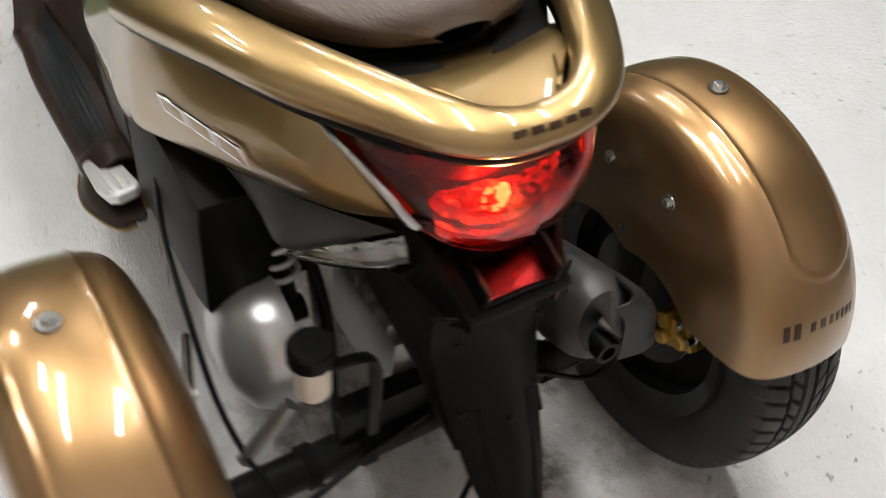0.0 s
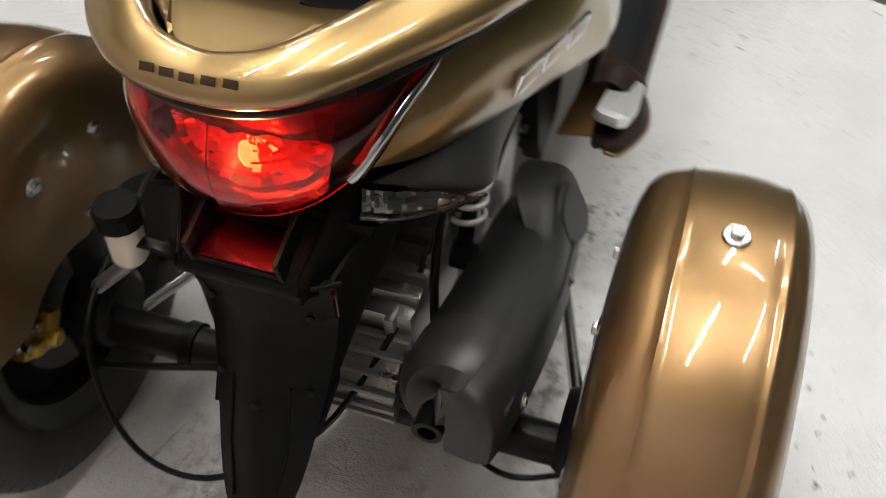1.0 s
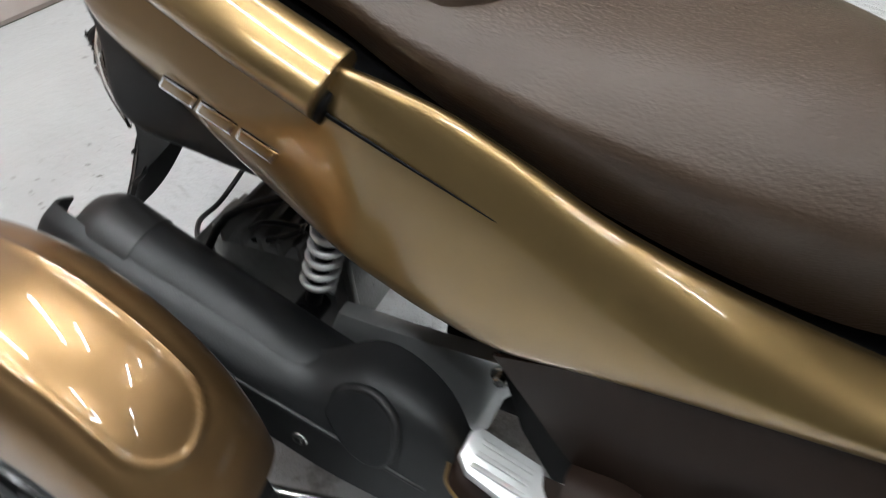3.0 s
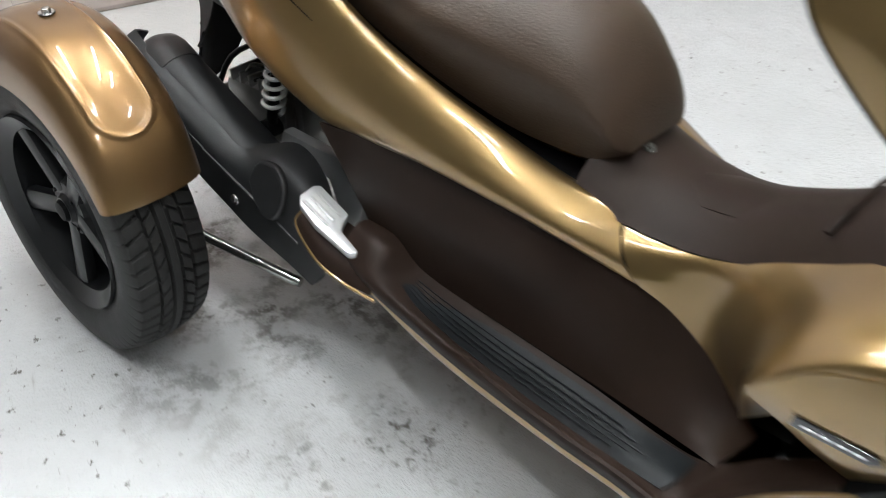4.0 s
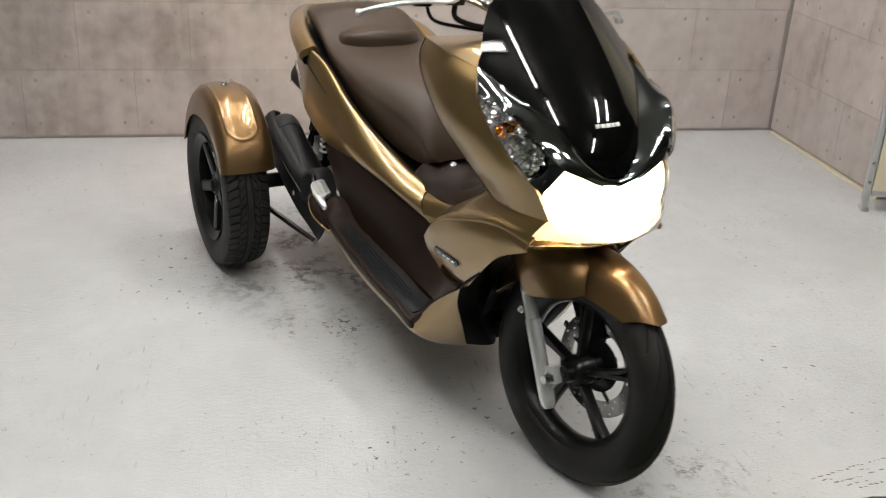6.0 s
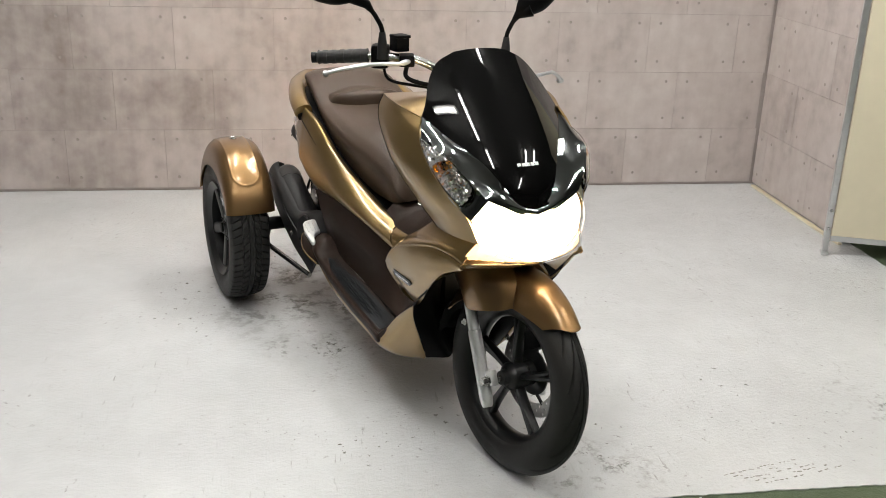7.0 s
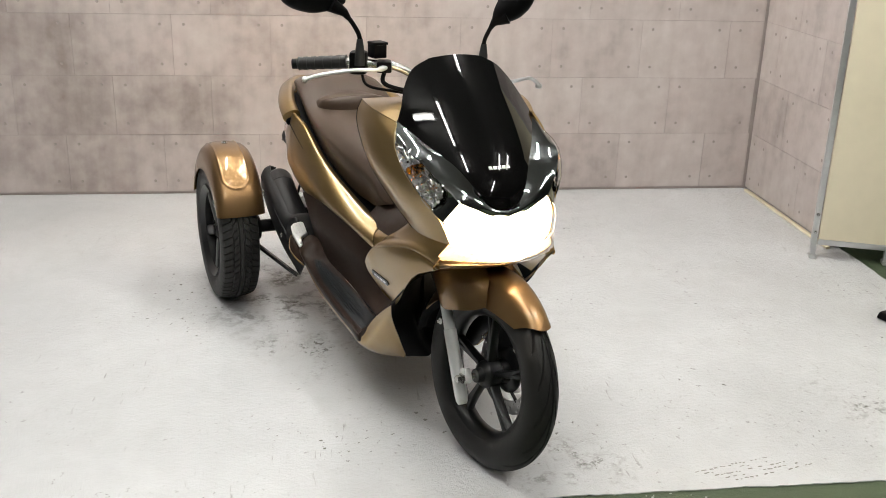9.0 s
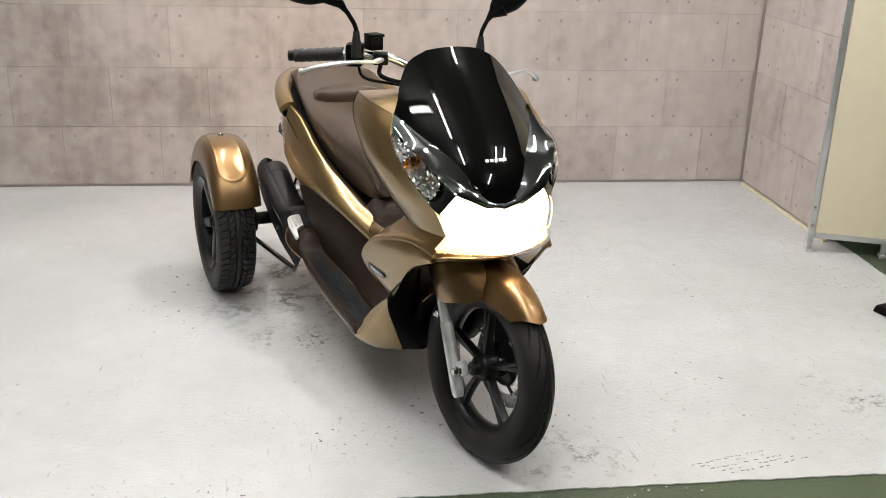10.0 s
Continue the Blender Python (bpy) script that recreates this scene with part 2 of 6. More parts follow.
def floor_material(name, colour, dirt, rough, amount, grime_and_shade=0.0):
    m = material(name, colour, rough, 0, 0, 0.17, 1.4, 0.0)
    nt = m.node_tree
    b = nt.nodes["Principled BSDF"]
    co = nt.nodes.new("ShaderNodeTexCoord")
    old = b.inputs["Base Color"].links[0].from_socket

    def noise_node(scale, detail, roughness=0.55):
        n = nt.nodes.new("ShaderNodeTexNoise")
        n.inputs["Scale"].default_value, n.inputs["Detail"].default_value = scale, detail
        n.inputs["Roughness"].default_value = roughness
        nt.links.new(co.outputs["Object"], n.inputs["Vector"])
        return n

    def ramp_of(sock, lo, hi):
        r = nt.nodes.new("ShaderNodeMapRange")
        r.inputs["From Min"].default_value, r.inputs["From Max"].default_value = lo, hi
        nt.links.new(sock, r.inputs["Value"])
        return r.outputs[0]

    def mul(a, c):
        n = nt.nodes.new("ShaderNodeMath")
        n.operation = "MULTIPLY"
        nt.links.new(a, n.inputs[0])
        if isinstance(c, float):
            n.inputs[1].default_value = c
        else:
            nt.links.new(c, n.inputs[1])
        return n.outputs[0]

    specks = ramp_of(noise_node(46, 5, 0.65).outputs["Fac"], 0.625, 0.655)
    where = ramp_of(noise_node(2.3, 4).outputs["Fac"], 0.45, 0.62)
    stain = mul(specks, where)
    total = stain
    # thin drag marks, one way along the hall
    mp = nt.nodes.new("ShaderNodeMapping")
    mp.inputs["Scale"].default_value = (9.0, 70.0, 1.0)
    mp.inputs["Rotation"].default_value = (0, 0, 0.3)
    nt.links.new(co.outputs["Object"], mp.inputs["Vector"])
    drag = noise_node(1.0, 3, 0.6)
    nt.links.new(mp.outputs[0], drag.inputs["Vector"])
    layers = [mul(mul(ramp_of(drag.outputs["Fac"], 0.63, 0.72), ramp_of(noise_node(1.3, 3).outputs["Fac"], 0.50, 0.64)), 0.65)]
    if grime_and_shade:
        # dirt left where the drive wheels and the exhaust stood, and a scuffed patch near the edge;
        # the third patch also paints in shade under the tail
        for x, y, reach, lo, hi, fine in ((1.38, -2.32, 0.46, 0.47, 0.56, 24.0), (1.12, -2.40, 0.36, 0.48, 0.57, 30.0), (1.16, -2.20, 0.30, 0.50, 0.58, 20.0), (2.60, -1.62, 0.22, 0.52, 0.60, 30.0), (2.30, -0.62, 0.20, 0.55, 0.61, 26.0), (1.75, -2.28, 0.32, 0.55, 0.61, 34.0)):
            d = nt.nodes.new("ShaderNodeVectorMath")
            d.operation = "DISTANCE"
            d.inputs[1].default_value = (x, y, 0)
            nt.links.new(co.outputs["Object"], d.inputs[0])
            near = nt.nodes.new("ShaderNodeMapRange")
            near.inputs["From Min"].default_value, near.inputs["From Max"].default_value = reach, reach * 0.25
            nt.links.new(d.outputs["Value"], near.inputs["Value"])
            clump = ramp_of(noise_node(6.0, 5, 0.65).outputs["Fac"], 0.46, 0.62)
            layers.append(mul(mul(ramp_of(noise_node(fine, 7, 0.7).outputs["Fac"], lo - 0.04, hi - 0.02), clump), near.outputs[0]))
    for layer in layers:
        both = nt.nodes.new("ShaderNodeMath")
        both.operation = "MAXIMUM"
        nt.links.new(total, both.inputs[0])
        nt.links.new(layer, both.inputs[1])
        total = both.outputs[0]
    mix = nt.nodes.new("ShaderNodeMix")
    mix.data_type = "RGBA"
    mix.inputs[7].default_value = (*dirt, 1)
    nt.links.new(mul(total, amount), mix.inputs[0])
    nt.links.new(old, mix.inputs[6])
    nt.links.new(mix.outputs[2], b.inputs["Base Color"])
    bump = nt.nodes.new("ShaderNodeBump")
    bump.inputs["Strength"].default_value, bump.inputs["Distance"].default_value = 0.55, 0.006
    hsum = nt.nodes.new("ShaderNodeMath")
    hsum.operation = "ADD"
    nt.links.new(mul(noise_node(70, 4, 0.65).outputs["Fac"], 1.0), hsum.inputs[0])
    nt.links.new(mul(noise_node(260, 2).outputs["Fac"], 0.55), hsum.inputs[1])
    nt.links.new(hsum.outputs[0], bump.inputs["Height"])
    nt.links.new(bump.outputs[0], b.inputs["Normal"])
    return m


WHITE_FLOOR = floor_material("white_floor_paint", (0.68, 0.69, 0.70), (0.105, 0.094, 0.078), 0.21, 0.85, grime_and_shade=1.0)
GREEN_FLOOR = floor_material("green_floor_paint", (0.076, 0.104, 0.058), (0.05, 0.06, 0.04), 0.35, 0.6)


def concrete_material():
    """Printed formwork concrete, in cloudy patches; every panel a little different."""
    m = material("printed_concrete", (0.43, 0.385, 0.37), 0.6)
    nt = m.node_tree
    b = nt.nodes["Principled BSDF"]
    geo, info = nt.nodes.new("ShaderNodeNewGeometry"), nt.nodes.new("ShaderNodeObjectInfo")
    big, fine, streak = (nt.nodes.new("ShaderNodeTexNoise") for _ in range(3))
    for n, s, d in ((big, 1.1, 6), (fine, 14, 8), (streak, 5, 6)):
        n.inputs["Scale"].default_value, n.inputs["Detail"].default_value = s, d
        nt.links.new(geo.outputs["Position"], n.inputs["Vector"])
    mp = nt.nodes.new("ShaderNodeMapping")
    mp.inputs["Scale"].default_value = (3.0, 3.0, 0.35)
    nt.links.new(geo.outputs["Position"], mp.inputs["Vector"])
    nt.links.new(mp.outputs[0], streak.inputs["Vector"])

    def madd(a, k, c):
        n = nt.nodes.new("ShaderNodeMath")
        n.operation = "MULTIPLY_ADD"
        nt.links.new(a, n.inputs[0])
        n.inputs[1].default_value = k
        if isinstance(c, float):
            n.inputs[2].default_value = c
        else:
            nt.links.new(c, n.inputs[2])
        return n.outputs[0]

    v = madd(big.outputs["Fac"], 0.66, madd(fine.outputs["Fac"], 0.45, madd(streak.outputs["Fac"], 0.30, madd(info.outputs["Random"], 0.10, -0.20))))
    # broad darker patches: centre along the wall and height, reach, depth
    for y, z, reach, depth in ((-3.45, 0.95, 1.0, 0.22), (-2.7, 0.70, 0.55, 0.06), (-3.3, 0.20, 0.6, 0.09), (-0.2, 0.35, 0.5, 0.07), (-2.2, 1.3, 0.7, 0.10)):
        d, near = nt.nodes.new("ShaderNodeVectorMath"), nt.nodes.new("ShaderNodeMapRange")
        d.operation = "DISTANCE"
        d.inputs[1].default_value = ROOM @ Vector((0, y, z))
        wob = nt.nodes.new("ShaderNodeTexNoise")
        wob.inputs["Scale"].default_value, wob.inputs["Detail"].default_value = 3.0, 5
        nt.links.new(geo.outputs["Position"], wob.inputs["Vector"])
        nt.links.new(geo.outputs["Position"], d.inputs[0])
        nt.links.new(madd(wob.outputs["Fac"], 1.6 * reach, d.outputs["Value"]), near.inputs["Value"])
        near.inputs["From Min"].default_value, near.inputs["From Max"].default_value = reach * 0.9, reach * 1.9
        near.inputs["To Min"].default_value, near.inputs["To Max"].default_value = -depth, 0.0
        v = madd(near.outputs[0], 1.0, v)
    ramp = nt.nodes.new("ShaderNodeValToRGB")
    e = ramp.color_ramp.elements
    e[0].position, e[0].color = 0.2, (0.25, 0.21, 0.194, 1)
    e[1].position, e[1].color = 0.85, (0.60, 0.552, 0.53, 1)
    mid = e.new(0.5)
    mid.color = (0.452, 0.398, 0.378, 1)
    nt.links.new(v, ramp.inputs[0])
    nt.links.new(ramp.outputs[0], b.inputs["Base Color"])
    return m


CONCRETE = concrete_material()
JOINT = material("printed_joint", (0.40, 0.352, 0.335), 0.7, 0, 0, 0.2, 10)
TIE_HOLE = material("printed_tie_hole", (0.36, 0.32, 0.30), 0.7, 0, 0, 0.3, 30)
CEILING = material("grey_ceiling_paint", (0.20, 0.20, 0.20), 0.8, 0, 0, 0.15, 2)
UNSEEN_WALL = material("grey_unseen_wall", (0.07, 0.07, 0.07), 0.8, 0, 0, 0.2, 1.5)
CREAM = material("cream_board", (0.74, 0.67, 0.50), 0.5, 0, 0, 0.10, 2.2, 0.05, 200)


def room_part(name, bm, mat, label, category, kind="structure", parent=None):
    ob = part(name, bm, mat, parent)
    ob.matrix_basis = ROOM
    return tagged(ob, label, category, kind=kind)


def slab(x0, x1, y0, y1, z0, z1):
    return box((x1 - x0, y1 - y0, z1 - z0), pose((x0 + x1) / 2, (y0 + y1) / 2, (z0 + z1) / 2), 0)


def sheet(x0, x1, y0, y1, z, rag=0.0):
    """A flat painted area; rag roughens the two edges that are seen."""
    n = 400
    g = []
    for i in range(n + 1):
        y = y0 + (y1 - y0) * i / n
        edge = x1 + rag * (noise.noise((0, y * 9, 1)) + 0.6 * noise.noise((3, y * 40, 1)))
        xs = [x0 + (edge - x0) * k / 80 for k in range(81)]
        yy = [y + (0.012 * noise.noise((5, x * 12, 4)) if i == n else 0.0) for x in xs]
        g.append([(xs[0], y, z - 0.003)] + [(x, q, z) for x, q in zip(xs, yy)] + [(edge, y, z - 0.003)])
    return grid_bm(g)


HALL_X, HALL_Y0, HALL_Y1, HALL_H = 7.0, -6.5, 4.0, 2.75
room_part("ground", slab(-0.5, HALL_X + 0.3, HALL_Y0 - 0.3, HALL_Y1 + 0.3, -0.2, -0.004), GREEN_FLOOR,
          "worn green painted concrete floor of the hall", "floor")
room_part("floor", sheet(0.0, 2.73, HALL_Y0, 0.05, 0.0, 0.007), WHITE_FLOOR,
          "scuffed glossy white painted floor area with ragged edges", "floor")
room_part("ceiling", slab(-0.5, HALL_X + 0.3, HALL_Y0 - 0.3, HALL_Y1 + 0.3, HALL_H, HALL_H + 0.15), CEILING, "plain grey painted ceiling of the hall", "ceiling")
wall_back = room_part("wall_back", slab(-0.2, -0.004, HALL_Y0, HALL_Y1, 0.0, HALL_H), JOINT, "back wall covered in printed concrete panels", "wall")
# three walls out of view, added to close the hall and limit fill light
room_part("wall_front", slab(HALL_X, HALL_X + 0.2, HALL_Y0, HALL_Y1, 0.0, HALL_H), UNSEEN_WALL, "unseen grey far wall added to close the hall", "wall")
room_part("wall_left", slab(-0.2, HALL_X, HALL_Y0 - 0.2, HALL_Y0, 0.0, HALL_H), UNSEEN_WALL, "unseen grey side wall added to close the hall", "wall")
room_part("wall_right", slab(-0.2, HALL_X, HALL_Y1, HALL_Y1 + 0.2, 0.0, HALL_H), UNSEEN_WALL, "unseen grey side wall added to close the hall", "wall")

# partition that meets the back wall, with printed panels on its inner face
PART_X = 0.95
partition = room_part("partition_wall", slab(0.004, PART_X, 0.004, 0.04, 0.015, 2.4), JOINT,
                      "free-standing partition covered in printed concrete panels", "partition", kind="thing")


def panel_mesh(w, h, name):
    """One printed panel, a shade proud of its joints, with four shallow tie holes."""
    bm = bmesh.new()
    box((0.0035, w, h), pose(-0.0008, 0, 0), 0.0008, bm)
    return bm_mesh(bm, name, CONCRETE)


def bm_mesh(bm, name, mat):
    me = bpy.data.meshes.new(name)
    bm.to_mesh(me)
    bm.free()
    me.materials.append(mat)
    return me


PW, PH, GAP = 0.4575, 0.2875, 0.0015
STAGGER = (-0.256, -0.017, -0.187, -0.003, -0.170, -0.030, -0.200)  # where a joint falls in each course
hole_mesh = bm_mesh(lathe([(0, 0.0004), (0.0045, 0.0004), (0.0065, 0.0010), (0.0072, 0)], 12, pose(0, 0, 0, 0, 0, -90)), "tie_hole", TIE_HOLE)
panel_meshes = {}


def panel_rows(parent, place, length, rows, origin):
    """Courses of panels with staggered joints over a length of wall; place maps (along, up) to the wall's face."""
    for r in range(rows):
        edge = (STAGGER[r] - origin) % PW - PW
        while edge < length:
            a, b = max(edge, 0.0), min(edge + PW, length)
            if b - a > 0.03:
                key = round(b - a - GAP, 3)
                if key not in panel_meshes:
                    panel_meshes[key] = panel_mesh(key, PH - GAP, "panel")
                ob = new("panel", panel_meshes[key])
                ob.parent, ob.matrix_basis = parent, place((a + b) / 2, (r + 0.5) * PH + 0.012)
                for dy in (0.12 * PW, 0.88 * PW):
                    for dz in (0.19, 0.84):
                        if a + 0.01 < edge + dy < b - 0.01:
                            h = new("tie_hole", hole_mesh)
                            h.parent, h.matrix_basis = parent, place(edge + dy, (r + dz) * PH + 0.012) @ pose(0.0012, 0, 0)
            edge += PW


panel_rows(wall_back, lambda a, z: pose(0, -4.4 + a, z), 4.39, 7, -4.4)
panel_rows(partition, lambda a, z: pose(a + 0.012, 0.0, z, 0, 0, -90), PART_X - 0.02, 7, 0.1)

room_part("trim", box((0.9, 0.02, 0.012), pose(0.5, -0.012, 0.004), 0.003), CREAM, "thin pale wooden strip at the partition foot", "trim")


# cream board in a metal frame on feet, standing in front of the partition's end
board = tagged(new("partition_board"), "cream partition board in a grey metal frame on feet", "partition")
board.matrix_basis = ROOM @ pose(1.05, -0.14, 0, 0, 0, -20)
part("board", box((0.018, 1.30, 2.2), pose(0, 0.665, 1.18), 0.002), CREAM, board)
part("bottom_rail", box((0.028, 1.30, 0.024), pose(0, 0.665, 0.076), 0.003), SATIN, board)
for y in (-0.002, 1.33):
    post = part("post", box((0.026, 0.024, 2.24), pose(0, y, 1.16), 0.002), SATIN, board, "grey metal post")
    for z in (0.12, 0.2):
        bolt(post, (0.016, y, z), (1, 0, 0), 0.007, 0.005)
for y in (0.0, 0.30, 1.33):
    part("foot", box((0.05, 0.030, 0.016), pose(0.0, y, 0.0095), 0.003), SATIN, board)
    part("foot_upright", box((0.026, 0.022, 0.06), pose(0, y, 0.045), 0.003), SATIN, board)

stand_base = tagged(new("stand_foot"), "flat black rubber block lying on the floor", "stand foot")
stand_base.matrix_basis = ROOM @ pose(1.72, -0.115, 0.0, 0, 0, 20)
part("foot", box((0.11, 0.16, 0.028), pose(0, 0, 0.016), 0.008, taper=0.9), BLACK, stand_base)


# ---- ceiling lamps: bare tubes under white trays
def tube_lamp(length):
    top = tagged(new("ceiling_light"), "white single-tube fluorescent ceiling light, switched on", "ceiling light", "ceiling lights")
    h = length / 2
    part("tray", box((length + 0.06, 0.09, 0.04), pose(0, 0, 0.07), 0.004), LAMP_BODY, top)
    part("tube", sweep([(-h, 0, 0.025), (h, 0, 0.025)], 0.0150, seg=10), TUBE_GLOW, top)
    for x in (-h - 0.01, h + 0.01):
        part("holder", box((0.02, 0.05, 0.045), pose(x, 0, 0.03), 0.003), LAMP_BODY, top)
    return top


LAMPS = {  # tube length: place along and across the hall, turn
    # third long tube moved to add side light, last two added without a sign
    1.18: [(1.15, -1.65, 0), (1.15, -2.55, 0), (1.75, -3.40, 0), (4.5, -3.2, 0), (4.7, -0.7, 0)],
    0.56: [(2.87, -2.24, 0), (3.62, -2.14, 0), (3.05, -0.50, 0), (2.77, 0.03, 0), (2.77, -2.78, 90), (1.75, -1.30, 0)],
}
for length, places in LAMPS.items():
    first_lamp = tube_lamp(length)
    for i, (x, y, turn) in enumerate(places):
        m = ROOM @ pose(x, y, HALL_H - 0.092, 0, 0, turn)
        if i:
            copy_thing(first_lamp, m)
        else:
            first_lamp.matrix_basis = m


# ---- the scooter: x forward, y to its left, z up; origin on the floor near the rear axle
scooter = tagged(new("scooter"), "gold three-wheeled scooter with brown seat and lit lamps, parked", "scooter")


def both(name, rows, mat, nu=24, nv=24, thick=0.004, label="", parent=None, left=1.0):
    """A body panel given on the left (y positive) and its mirror image on the right."""
    made = []
    for flip in (True, False):
        side_rows = rows if flip else [[(x, y * left, z) for x, y, z in r] for r in rows]
        made.append(part(name, patch(side_rows, nu, nv, thick, flip), mat, parent or scooter, label))
    return made


LEFT = 0.955  # the nose leans a little to the right of the middle

# --- seat
def seat_row(x, top, edge, w, we, p=0.52):
    """A section across the seat: crowned top, full sides that tuck in to the edge."""
    pts = []
    for k in range(-5, 6):
        a = math.radians(90 * k / 5)
        s, c = math.sin(a), math.cos(a)
        y = (w - 0.004) * math.copysign(abs(s) ** 0.8, s)
        z = edge + (top - edge) * (abs(c) ** p)
        if abs(k) == 5:
            y = math.copysign(we - 0.012, s)
        pts.append((x, y, z))
    return pts


SEAT_ROWS = [
    seat_row(-0.125, 0.792, 0.780, 0.035, 0.030),
    seat_row(-0.10, 0.812, 0.778, 0.098, 0.092),
    seat_row(-0.04, 0.828, 0.776, 0.146, 0.140),
    seat_row(0.04, 0.830, 0.760, 0.160, 0.152, 0.45),
    seat_row(0.12, 0.800, 0.735, 0.168, 0.158, 0.45),
    seat_row(0.20, 0.768, 0.694, 0.172, 0.160, 0.45),
    seat_row(0.32, 0.748, 0.636, 0.172, 0.154, 0.45),
    seat_row(0.44, 0.736, 0.586, 0.158, 0.138),
    seat_row(0.54, 0.720, 0.550, 0.135, 0.114),
    seat_row(0.61, 0.694, 0.536, 0.113, 0.093),
    seat_row(0.652, 0.654, 0.540, 0.099, 0.090),
    seat_row(0.677, 0.612, 0.548, 0.089, 0.082, 0.6),
    seat_row(0.691, 0.576, 0.552, 0.074, 0.070, 0.7),
    seat_row(0.697, 0.557, 0.554, 0.055, 0.053, 0.7),
]
seat = part("seat", patch(SEAT_ROWS, 66, 40, 0), SEAT, scooter, "dark brown grained vinyl seat", sharp=60)
SEAT_TOP = ((0.04, 0.830), (0.12, 0.800), (0.20, 0.768), (0.32, 0.748))
bump_rows = []
for k in range(-8, 9):
    f = k / 8
    y, w = 0.126 * f, max(0.0, 1 - abs(f) ** 3.2) ** 0.5
    front, back = 0.262 - 0.062 * abs(f) ** 3, 0.112 + 0.030 * abs(f) ** 3
    row = []
    for u, h in ((0, -0.006), (0.3, 0.2), (0.55, 0.55), (0.78, 0.95), (0.92, 0.98), (0.99, 0.6), (1.0, -0.15)):
        x = back + (front - back) * u
        z = float(np.interp(x, [p[0] for p in SEAT_TOP], [p[1] for p in SEAT_TOP])) - 0.8 * y * y
        row.append((x, y, z - 0.003 + 0.042 * h * w ** 0.8))
    bump_rows.append(row)
part("back_bolster", patch(bump_rows, 34, 28, 0), SEAT, seat, "padded brown bolster across the seat", sharp=70)

# --- grab rail round the seat
RAIL = [(0.152, 0.2029, 0.7225), (0.08, 0.1968, 0.7458), (0.0, 0.1776, 0.7621), (-0.09, 0.1466, 0.7708), (-0.165, 0.1093, 0.7752), (-0.215, 0.077, 0.775),
        (-0.240, 0.044, 0.771), (-0.247, 0.0, 0.768)]
rail_path = RAIL + mirrored(RAIL[:-1])[::-1]
path = spline(rail_path, 96)
rail_taper = [1.05 - 0.05 * min(1.0, min(i, 96 - i) / 16) - 0.34 * max(0.0, 1 - abs(i - 48) / 26) ** 0.8 for i in range(97)]
rail = part("grab_rail", sweep(path, 0.0290, 0.0200, 28, power=0.80, taper=rail_taper, spin=-0.42), GOLD, scooter, "gold painted grab rail round the back of the seat")
under = [(x + 0.010 * (1 if x < -0.2 else 0), y * 0.985, z - 0.017) for x, y, z in path]
# black filler for the dark strip below the rail
part("rail_filler", sweep(under, 0.0190, 0.0110, 16, power=0.7, taper=[0.8 + 0.35 * k for k in rail_taper], spin=-0.3), BLACK, rail, "black filler strip under the rail")
DECK = []
for k in range(-6, 7):
    f = k / 6
    DECK.append([(-0.240 + 0.060 * f * f, 0.056 * f, 0.776), (-0.215 + 0.045 * f * f, 0.076 * f, 0.7735), (-0.175 + 0.02 * f * f, 0.098 * f, 0.769), (-0.140, 0.112 * f, 0.763), (-0.105, 0.122 * f, 0.752)])
part("tail_deck", patch(DECK, 24, 20, 0.004), GOLD, scooter, "gold deck between grab rail and seat")

# lettering on the tail, as plain dark bars
for i in range(5):
    yy = -0.027 + 0.0135 * i
    part("letter_bar", box((0.002, 0.0105, 0.0065), pose(-0.2628 + abs(yy) * 0.10, yy * 1.15, 0.7792, 0, 32, 0), 0.0005), LETTER_DARK, rail)

# --- rear side cowls with the taillight between them
COWL = [
    [(-0.204, 0.101, 0.677), (-0.2035, 0.101, 0.675), (-0.203, 0.101, 0.674), (-0.202, 0.100, 0.673)],
    [(-0.150, 0.121, 0.707), (-0.138, 0.138, 0.682), (-0.142, 0.134, 0.652), (-0.140, 0.112, 0.636)],
    [(-0.052, 0.144, 0.726), (-0.040, 0.172, 0.668), (-0.050, 0.158, 0.618), (-0.050, 0.132, 0.600)],
    [(0.05, 0.174, 0.718), (0.05, 0.200, 0.650), (0.04, 0.190, 0.600), (0.04, 0.152, 0.570)],
    [(0.15, 0.201, 0.700), (0.15, 0.2165, 0.660), (0.15, 0.2160, 0.585), (0.15, 0.170, 0.540)],
]
BODY = []
for r in COWL[:-1]:
    q = [tuple(p) for p in spline(r, 4)]
    BODY.append([(q[0][0], q[0][1] - 0.012, q[0][2] + 0.002)] + q)
